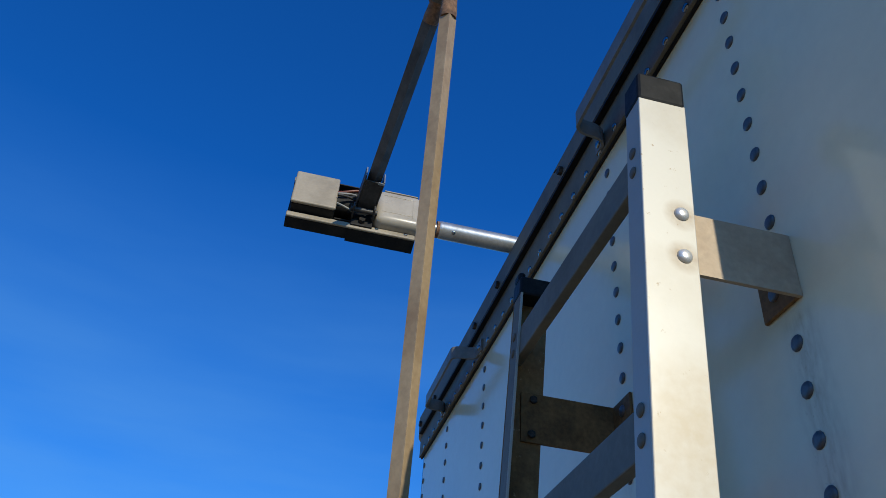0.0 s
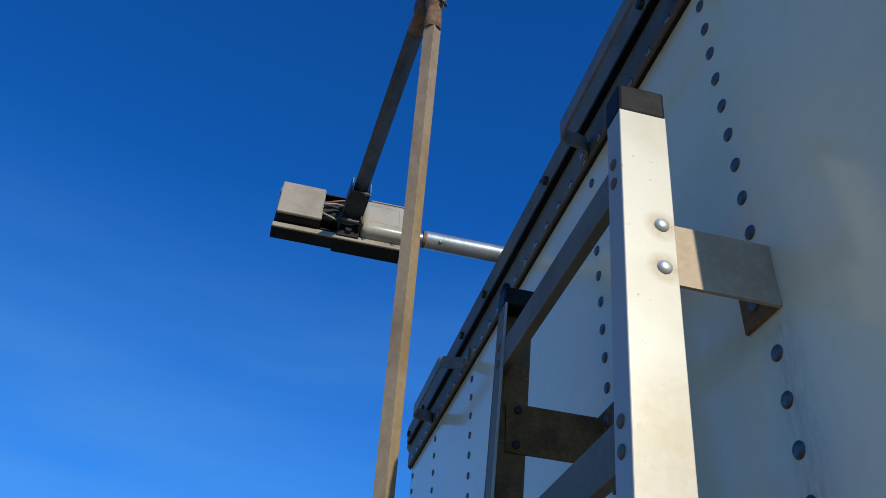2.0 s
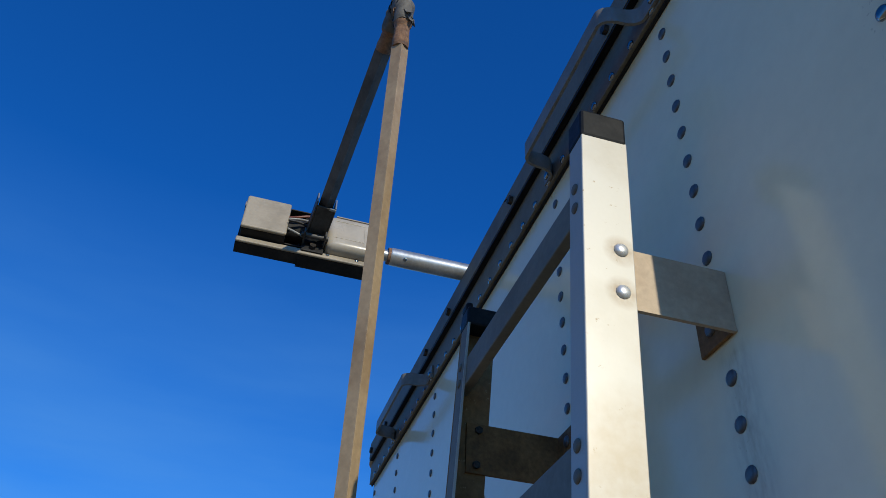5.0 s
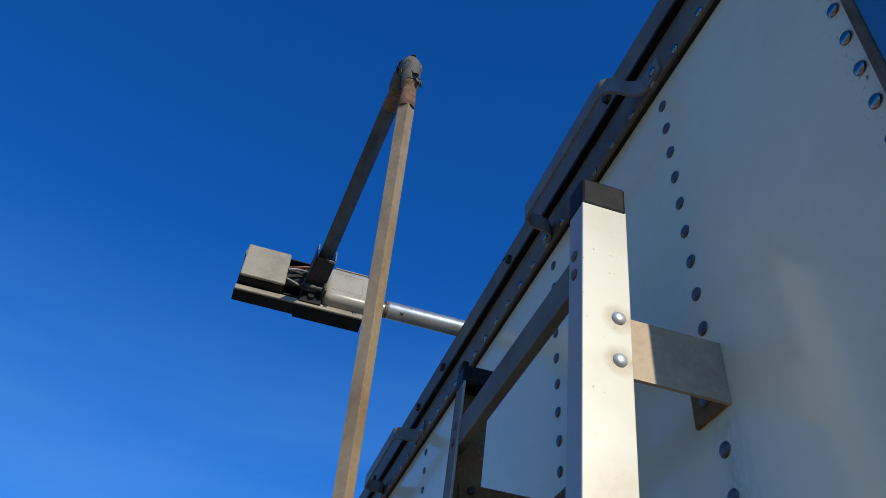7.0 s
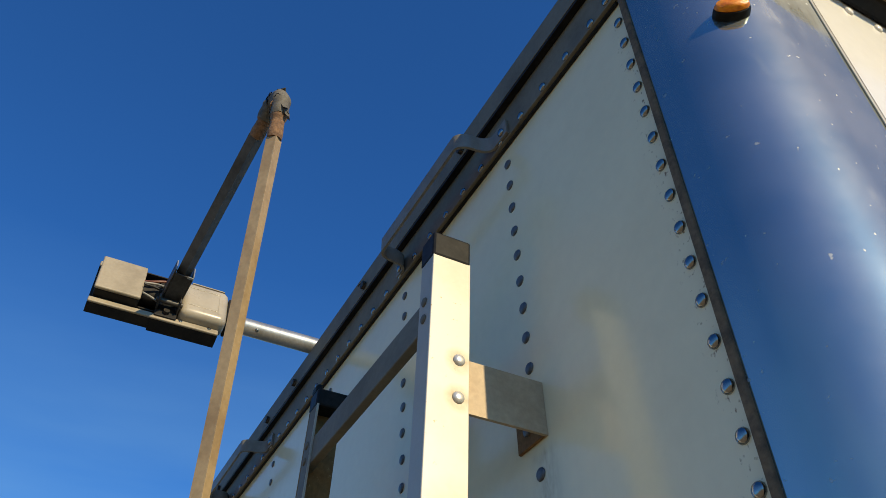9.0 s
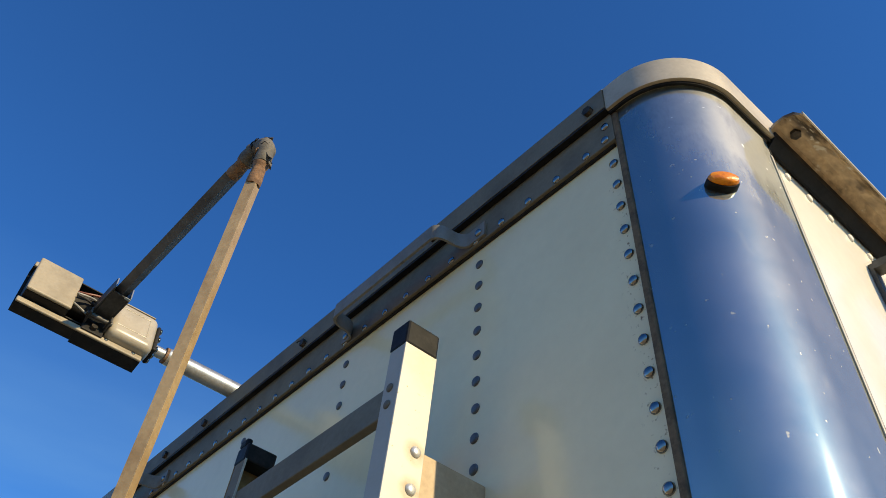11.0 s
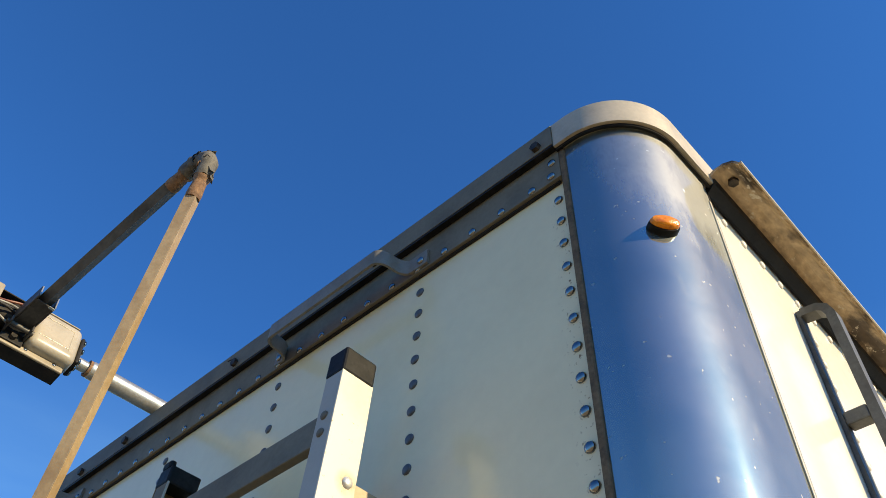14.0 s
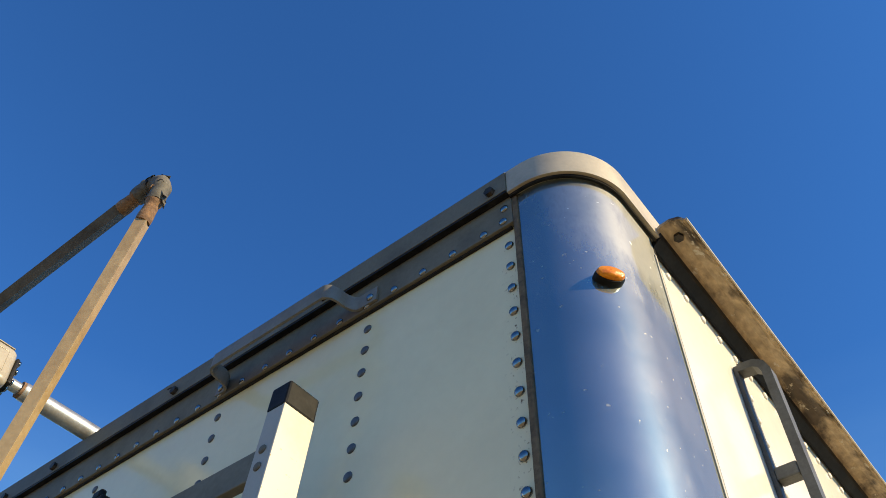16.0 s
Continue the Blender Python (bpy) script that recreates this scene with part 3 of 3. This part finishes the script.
def stand_off(x, way, z, mat, lab):
    """A flat plate from the rail's web to the wall, with a foot turned along the wall, towards way."""
    t = 0.005
    y0, y1 = front_y(z) + 0.024, -0.0008
    bm = sweep([(x, y0, z), (x, y1, z)], [(-t / 2, -0.0415), (t / 2, -0.0415), (t / 2, 0.0415), (-t / 2, 0.0415)], side=(1, 0, 0))
    plate = part("bracket", bevel(bm, 0.0015, 1), mat, ladder, lab)
    xa, xb = sorted((x + way * t / 2, x + way * 0.066))
    bm = block(xa, xb, -0.0052, -0.0002, z - 0.0415, z + 0.0415)
    bevel(bm, 0.001, 1)
    # the foot is coloured darker for the shade it stands in
    part("foot", bm, ALU_DIRTY_SHADED, plate, "brown-stained foot, darkened for shade")
    for dz in (-0.015, 0.02):
        shared("bolt", rivet_flat, plate, Matrix.Translation((x + way * 0.038, -0.0052, z + dz)) @ OUT)
    return plate


for zc in (2.2485, 1.25):
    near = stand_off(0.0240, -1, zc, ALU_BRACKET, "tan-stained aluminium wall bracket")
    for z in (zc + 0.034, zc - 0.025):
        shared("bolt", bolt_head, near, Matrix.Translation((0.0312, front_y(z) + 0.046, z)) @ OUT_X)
    far = stand_off(-0.4655, 1, zc + 0.002, ALU_DIRTY_SHADED, "brown-stained wall bracket, darkened for shade")
    for z in (zc + 0.032, zc - 0.027):
        shared("bolt", bolt_me, far, Matrix.Translation((-0.463, front_y(z) + 0.042, z)) @ OUT_X @ Matrix.Scale(0.62, 4))

# ---- marker lamp on the corner ----
lamp_a = radians(53)
n_out = Vector((math.sin(lamp_a), -math.cos(lamp_a), 0))
lamp = thing("marker_lamp", "small oval amber marker lamp on the steel corner", "lamp")
along = Vector((math.cos(lamp_a), math.sin(lamp_a), 0))
lamp_c = Vector((CX_R, R_IN, 0)) + n_out * (R_IN + 0.008) + Vector((0, 0, 2.6205))


def oval(w, h, rows, n=28, lift=0.0):
    bm = bmesh.new()
    loops = []
    for k, d in rows:
        loops.append([bm.verts.new(lamp_c + along * (w * k * math.cos(2 * math.pi * i / n)) + Vector((0, 0, lift + h * k * math.sin(2 * math.pi * i / n))) + n_out * d) for i in range(n)])
    for a, b in zip(loops, loops[1:]):
        for i in range(n):
            bm.faces.new((a[i], a[(i + 1) % n], b[(i + 1) % n], b[i]))
    bm.faces.new(loops[-1])
    bm.faces.new(loops[0][::-1])
    return bm


part("base", oval(0.0250, 0.0155, ((1.0, -0.010), (1.0, 0.008), (0.94, 0.011))), BLACK, lamp, "black lamp base", smooth=True)
part("lens", oval(0.0234, 0.0132, ((1.0, 0.009), (1.0, 0.0125), (0.9, 0.0175), (0.6, 0.0205)), lift=0.0016), AMBER, lamp, "faceted amber lens", smooth=True)

# ---- latch plate along the side ----
latch = thing("latch_plate", "grimy brown metal tarp latch plate along the side rail", "latch plate")
prof = [(0.517 + (x - 0.5225) * 0.86, z) for x, z in ((0.5225, 2.912), (0.540, 2.921), (0.562, 2.924), (0.581, 2.918), (0.592, 2.905), (0.597, 2.907), (0.584, 2.923), (0.563, 2.930), (0.539, 2.928), (0.5225, 2.920))]
plate = part("plate", extrude_y(prof, 0.235, 7.5), BROWN, latch, "grimy brown curved plate")
part("rim", extrude_y([(0.5815, 2.9035), (0.5843, 2.9035), (0.5843, 2.9105), (0.5815, 2.9105)], 0.236, 7.5), ALU, plate, "worn bright rim")
# dark strip drawn for the shade between plate and wall
part("shade_strip", extrude_y([(0.5000, 2.883), (0.5055, 2.882), (0.5235, 2.898), (0.527, 2.911), (0.5198, 2.9115), (0.5000, 2.893)], 0.24, 7.5), DARK, latch, "dark strip for the shade under the plate")
shared("bolt", bolt_me, plate, Matrix.Translation((0.547, 0.278, 2.9245)) @ Matrix.Rotation(math.pi, 4, "X"))

# ---- grab rail on the long side ----
grab_rail = thing("grab_rail", "grey upright grab rail on stand-offs along the sunlit side wall", "grab rail")
bm = sweep([(0.507, 0.552, 2.792), (0.538, 0.552, 2.788), (0.552, 0.552, 2.778), (0.558, 0.552, 2.760), (0.558, 0.552, 0.55)],
           [(-0.014, -0.009), (0.014, -0.009), (0.014, 0.009), (-0.014, 0.009)], side=(0, 1, 0))
part("upright", bevel(bm, 0.003, 2), GRAB, grab_rail, "bent bar with a sloping top arm")
# thin dark strip laid on the wall as the grab rail's shadow
part("shadow_strip", block(0.4975, 0.5065, 0.541, 0.565, 0.55, 2.800, 0.001), GRAB, grab_rail, "thin dark strip for the shadow on the wall")
for k in range(1, 9):
    z = 2.765 - 0.237 * k
    part("stand_off", block(0.507, 0.5485, 0.538, 0.566, z - 0.002, z + 0.024, 0.003), GRAB, grab_rail)

# ---- electric tarp arm ----
TX, TZ, ARM_Y = -0.985, 2.995, -0.425
ELBOW = Vector((-0.318, -0.3635, 3.200))
MOUNT = Vector((TX, ARM_Y, TZ))
down = Vector((-0.247, 0.0362, -0.968)).normalized()
aim = (ELBOW - MOUNT).normalized()
out = Vector((aim.x, 0, aim.z)).normalized()
across = Vector((0, 1, 0)).cross(out)  # square to the arm and the roll tube
tarp_arm = thing("tarp_arm", "electric tarp arm with motor and torn elbow over top rail", "tarp arm")
SQUARE = ring(0.0174, 4)

# roll tube with its neck and coupling
tube = part("roll_tube", sweep([(TX, -0.222, TZ), (TX, -0.218, TZ), (TX, 8.9, TZ)], ring(0.024, 28), side=(1, 0, 0), scales=[0.94, 1, 1]), GALV, tarp_arm, "galvanised steel roll tube", smooth=True)
part("coupling", sweep([(TX, -0.262, TZ), (TX, -0.2225, TZ)], ring(0.0155, 20), side=(1, 0, 0)), GALV, tube, "short shaft", smooth=True)
part("rust_ring", sweep([(TX, -0.229, TZ), (TX, -0.222, TZ)], ring(0.0225, 24), side=(1, 0, 0)), RUST, tube, "rusted weld", smooth=True)
shared("pin", rivet_small, tube, Matrix.Translation((TX + 0.0185, -0.185, TZ - 0.0145)) @ look((0, 0, 0), (-0.79, 0, 0.61)).to_3x3().to_4x4() @ Matrix.Scale(0.6, 4))

# motor frame: local axes out (towards the arm), across, and y
M = Matrix(((out.x, across.x, 0, TX), (out.y, across.y, 1, 0), (out.z, across.z, 0, TZ), (0, 0, 0, 1)))


def in_motor(bm):
    bmesh.ops.transform(bm, matrix=M, verts=bm.verts)
    return bm


VC, W = -0.0155, 0.0685  # middle and half width of the motor, across


LO, HI = VC - W - 0.019, VC + W + 0.019


def guard_run(y0, y1, back):
    """A length of the pressed channel: a back and two sides."""
    prof = [(back, LO), (-0.002, LO), (-0.002, LO + 0.003), (back + 0.004, LO + 0.003),
            (back + 0.004, HI - 0.003), (-0.002, HI - 0.003), (-0.002, HI), (back, HI)]
    bm = bmesh.new()
    a = [bm.verts.new((u, v, y0)) for u, v in prof]
    b = [bm.verts.new((u, v, y1)) for u, v in prof]
    n = len(prof)
    for i in range(n):
        bm.faces.new((a[i], a[(i + 1) % n], b[(i + 1) % n], b[i]))
    bm.faces.new(a[::-1])
    bm.faces.new(b)
    return bevel(bm, 0.0012, 2)


guard = part("motor_guard", in_motor(guard_run(-0.613, -0.4585, -0.034)), DARK, tarp_arm, "dark pressed steel channel guard", smooth=True)
part("motor_guard", in_motor(guard_run(-0.458, -0.285, -0.041)), DARK, tarp_arm, smooth=True)
# edges get the cover's grey to show them sunlit against the dark guard
for v0, v1 in ((HI - 0.018, HI + 0.001), (LO - 0.001, LO + 0.018)):
    part("rolled_edge", in_motor(block(-0.0018, 0.006, v0, v1, -0.613, -0.285, 0.0035, 3)), COVER, guard, "rolled edge of the guard, paler where sun falls")
for v in (VC + W + 0.006, VC - W - 0.008):
    for y in (-0.43, -0.385, -0.31):
        shared("stud", rivet_small, guard, M @ Matrix.Translation((0.006, v, y)) @ OUT_X @ Matrix.Scale(0.6, 4))
cover = part("motor_cover", in_motor(block(0.0285, 0.0385, VC - W, VC + W, -0.608, -0.4955, 0.0045, 3)), COVER, tarp_arm, "scuffed grey motor cover")
part("cover_side", in_motor(block(-0.029, 0.0283, VC - W + 0.002, VC + W - 0.002, -0.606, -0.497, 0.003)), DARK, cover, "dark side of the cover")
part("inner_tray", in_motor(block(-0.030, 0.026, VC - W + 0.002, VC - W + 0.006, -0.495, -0.40, 0.001)), DARK, tarp_arm, "dark tray wall behind the cables")
part("inner_tray", in_motor(block(-0.030, 0.004, VC + W - 0.010, VC + W - 0.006, -0.495, -0.40, 0.001)), DARK, tarp_arm)
gearbox = part("gearbox", in_motor(block(-0.029, 0.037, VC - W + 0.001, VC + W, -0.396, -0.272, 0.020, 5)), CREAM, tarp_arm, "cream painted gear housing", smooth=True)
for u, v0, v1, y0, y1 in ((0.0368, VC - 0.042, VC + 0.044, -0.2995, -0.2975), (0.0368, VC + 0.034, VC + 0.036, -0.378, -0.30), (0.0368, VC - 0.040, VC - 0.038, -0.378, -0.30)):
    part("casting_rib", in_motor(block(u, u + 0.0012, v0, v1, y0, y1, 0.0004)), CREAM, gearbox)
part("motor_body", in_motor(sweep([(0, VC, -0.50), (0, VC, -0.39)], ring(0.028, 24), side=(1, 0, 0))), DARK, tarp_arm, "dark cylindrical motor", smooth=True)
part("end_plate", in_motor(block(-0.028, 0.028, VC - 0.05, VC + 0.05, -0.272, -0.262, 0.004)), DARK, tarp_arm)
for u, v in ((0.020, 0.038), (0.020, -0.038), (-0.022, 0.038), (-0.022, -0.038), (0.022, 0.0), (0.0, 0.042)):
    shared("bolt", rivet_bright, tarp_arm, M @ Matrix.Translation((u, v + VC, -0.2615)))
part("strap", in_motor(block(0.024, 0.030, VC - W - 0.005, VC - W - 0.0015, -0.375, -0.285, 0.001)), COVER, guard, "loose strap along the guard")

# arm clamp: a saddle bolted across the channel, and a folded sleeve round the end of the upper tube
part("clamp_saddle", in_motor(block(0.0062, 0.011, VC - W - 0.012, VC + W + 0.012, ARM_Y - 0.028, ARM_Y + 0.028, 0.002)), DARK, tarp_arm, "dark clamp strap")
for v, y in ((0.050, 0.0), (-0.060, 0.0)):
    part("clamp_bolt", in_motor(sweep([(0.011, v, ARM_Y + y), (0.021, v, ARM_Y + y)], ring(0.0085, 6), side=(0, 1, 0))), BOLT, tarp_arm)
for y in (-0.026, 0.026):
    part("clamp_ear", in_motor(bevel(block(0.0112, 0.052, 0.0255, 0.046, ARM_Y + y - 0.0022, ARM_Y + y + 0.0022), 0.0012, 1)), CLAMP, tarp_arm, "folded clamp ear with worn edge")
part("clamp_pin", in_motor(sweep([(0.036, 0.0355, ARM_Y - 0.034), (0.036, 0.0355, ARM_Y + 0.034)], ring(0.0065, 12), side=(1, 0, 0))), CLAMP, tarp_arm, smooth=True)

# cables between the cover and the clamp
for i, (mat, v0, v1, u) in enumerate(((CABLE_RED, -0.025, -0.040, 0.035), (CABLE_GREY, -0.018, -0.030, 0.03), (CABLE_BLACK, 0.0, -0.01, 0.038), (CABLE_GREY, 0.018, 0.03, 0.03), (CABLE_BLACK, -0.035, -0.045, 0.028))):
    pts = []
    for k in range(9):
        s = k / 8
        pts.append((u + 0.010 * math.sin(s * math.pi + i), v0 + (v1 - v0) * s + 0.004 * math.sin(6 * s + i), -0.496 + 0.085 * s))
    part("cable", in_motor(sweep(pts, ring(0.0032, 8), side=(1, 0, 0))), mat, tarp_arm, smooth=True)

# upper tube, rusted collars, rubber elbow, lower tube
UP_END = ELBOW - aim * 0.158
LOW_START = ELBOW + down * 0.168
s1, t1, _ = frame_to(aim, (0, 1, 0))
if t1.z > 0:
    t1 = -t1
HALF = 0.0215


def sleeve_wall(y0, y1, v0, v1, a0, a1):
    """A plate of the sleeve: spans along y, towards the underside, and along the arm."""
    bm = bmesh.new()
    bmesh.ops.create_cube(bm, size=1, matrix=Matrix.Translation(((y0 + y1) / 2, (v0 + v1) / 2, (a0 + a1) / 2)) @ Matrix.Diagonal((y1 - y0, v1 - v0, a1 - a0, 1)))
    bevel(bm, 0.0012, 1)
    m = Matrix(((s1.x, t1.x, aim.x, MOUNT.x), (s1.y, t1.y, aim.y, MOUNT.y), (s1.z, t1.z, aim.z, MOUNT.z), (0, 0, 0, 1)))
    bmesh.ops.transform(bm, matrix=m, verts=bm.verts)
    return bm


sleeve = part("clamp_sleeve", sleeve_wall(-HALF, HALF, HALF - 0.004, HALF, 0.022, 0.118), CLAMP, tarp_arm, "dark folded sleeve round the tube")
part("sleeve_side", sleeve_wall(-HALF - 0.0045, -HALF - 0.0002, -HALF, HALF, 0.030, 0.128), CLAMP, sleeve, "upright side under a pale sunlit lip")
part("sleeve_side", sleeve_wall(HALF + 0.0002, HALF + 0.0045, -HALF, HALF, 0.030, 0.122), CLAMP, sleeve)
# bright metal strips stand in for sunlight on the sleeve's edges
part("sleeve_lip", sleeve_wall(HALF - 0.012, HALF + 0.004, HALF + 0.0002, HALF + 0.003, 0.114, 0.122), GALV, sleeve, "curled lip, pale for the sun on it")
part("sleeve_lip", sleeve_wall(-HALF - 0.0042, -HALF - 0.0005, -HALF + 0.002, HALF - 0.002, 0.1282, 0.1305), GALV, sleeve, "pale strip for the sunlit sleeve edge")
part("sleeve_lip", sleeve_wall(HALF + 0.0005, HALF + 0.0042, -HALF + 0.002, HALF, 0.1222, 0.1245), GALV, sleeve, "pale strip for the sunlit sleeve edge")
upper = part("upper_tube", bevel(sweep([MOUNT + aim * 0.012, UP_END], ring(0.0182, 4)), 0.003, 2), UPPER, tarp_arm, "grey weathered upper tube, darkened for its shaded side")
lower_end = LOW_START + down * ((LOW_START.z - 0.75) / -down.z)
lower = part("lower_tube", bevel(sweep([LOW_START, lower_end], SQUARE), 0.0035, 2), ARM_TAN, tarp_arm, "tan stained lower tube")
_, front, _ = frame_to(down, (0, 1, 0))
if front.x < 0:
    front = -front
# thin pale rod paints the highlight on the corner facing +x
part("edge_highlight", sweep([LOW_START + front * 0.0152 + down * 0.004, LOW_START + front * 0.0152 + down * 1.2], ring(0.0016, 8)), EDGE, lower, "pale strip for the highlight along the tube edge", smooth=True)
part("pivot", sweep([lower_end + Vector((0, -0.02, 0.02)), lower_end + Vector((0, -lower_end.y, 0.02))], ring(0.02, 16), side=(1, 0, 0)), GALV, tarp_arm)


def collar(p, d, length, r, name, mat, lab):
    pts, sc = [], []
    steps = 12
    for k in range(steps + 1):
        s = k / steps
        pts.append(p + d * (length * s))
        sc.append(1.0 + 0.05 * math.sin(9 * s) + (0.10 if abs(s - 0.8) < 0.09 else 0.0) - (0.08 if abs(s - 0.65) < 0.05 else 0))
    return part(name, sweep(pts, ring(r, 20), scales=sc), mat, tarp_arm, lab, smooth=True)


collar(UP_END + aim * 0.0005, aim, 0.06, 0.0175, "collar", RUST, "rusted steel collar")
collar(LOW_START - down * 0.0005, -down, 0.075, 0.0164, "collar", RUST, "rusted steel collar")

A0, A1, A2 = ELBOW - aim * 0.105, ELBOW, ELBOW + down * 0.105
pts, sc = [], []
for k in range(41):
    s = k / 40
    pts.append(A0 * (1 - s) ** 2 + A1 * (2 * s * (1 - s)) + A2 * s * s)
    sc.append(1.0 + 0.05 * math.sin(11 * s) + 0.035 * math.sin(27 * s + 1) + (0.09 if 0.13 < s < 0.2 else 0) - (0.12 if 0.2 < s < 0.27 else 0))
bm = sweep(pts, ring(0.0208, 32), scales=sc)
for v in bm.verts:
    f = noise.noise(v.co * 45) * 0.0022 + noise.noise(v.co * 130) * 0.0009
    v.co += Vector((f, noise.noise(v.co * 60 + Vector((9, 1, 4))) * 0.0018, f))
elbow = part("elbow", bm, RUBBER, tarp_arm, "torn perished grey rubber elbow", smooth=True)
# torn flaps of the rubber
rnd = random.Random(5)
for k in range(9):
    s = rnd.uniform(0.12, 0.97) if k < 5 else rnd.uniform(0.88, 1.0)
    p = A0 * (1 - s) ** 2 + A1 * (2 * s * (1 - s)) + A2 * s * s
    t = ((A1 - A0) * (1 - s) + (A2 - A1) * s).normalized()
    e1, e2, _ = frame_to(t, (0, 1, 0))
    ang = rnd.uniform(0, 6.28)
    n1 = e1 * math.cos(ang) + e2 * math.sin(ang)
    w1 = t.cross(n1)
    size = rnd.uniform(0.004, 0.011)
    bm = bmesh.new()
    base = p + n1 * 0.0196
    lift = rnd.uniform(0.5, 1.2)
    front = [base - w1 * size, base + w1 * size * 0.9, base + w1 * size * 0.5 + t * size + n1 * size * 0.4 * lift, base - w1 * size * 0.2 + t * size * 1.4 + n1 * size * lift]
    lo = [bm.verts.new(q) for q in front]
    hi = [bm.verts.new(q + n1 * 0.0016) for q in front]
    for i in range(4):
        bm.faces.new((lo[i], lo[(i + 1) % 4], hi[(i + 1) % 4], hi[i]))
    bm.faces.new(lo[::-1])
    bm.faces.new(hi)
    part("torn_flap", bm, RUBBER, elbow)
# cracks and torn edges round the rubber
for k in range(15):
    s = rnd.uniform(0.15, 0.97)
    p = A0 * (1 - s) ** 2 + A1 * (2 * s * (1 - s)) + A2 * s * s
    t = ((A1 - A0) * (1 - s) + (A2 - A1) * s).normalized()
    e1, e2, _ = frame_to(t, (0, 1, 0))
    a0, span = rnd.uniform(0, 6.28), rnd.uniform(0.5, 1.5)
    pts = []
    for q in range(10):
        ang = a0 + span * q / 9
        pts.append(p + (e1 * math.cos(ang) + e2 * math.sin(ang)) * (0.0208 + rnd.uniform(-0.0004, 0.0012)) + t * (0.004 * math.sin(q * 1.3 + k) + rnd.uniform(-0.0015, 0.0015)))
    part("crack", sweep(pts, ring(0.0022, 6), side=tuple(t), scales=[0.3 + 0.7 * math.sin(math.pi * (q + 0.5) / 10) for q in range(10)]), BLACK if k % 3 else RUST, elbow)
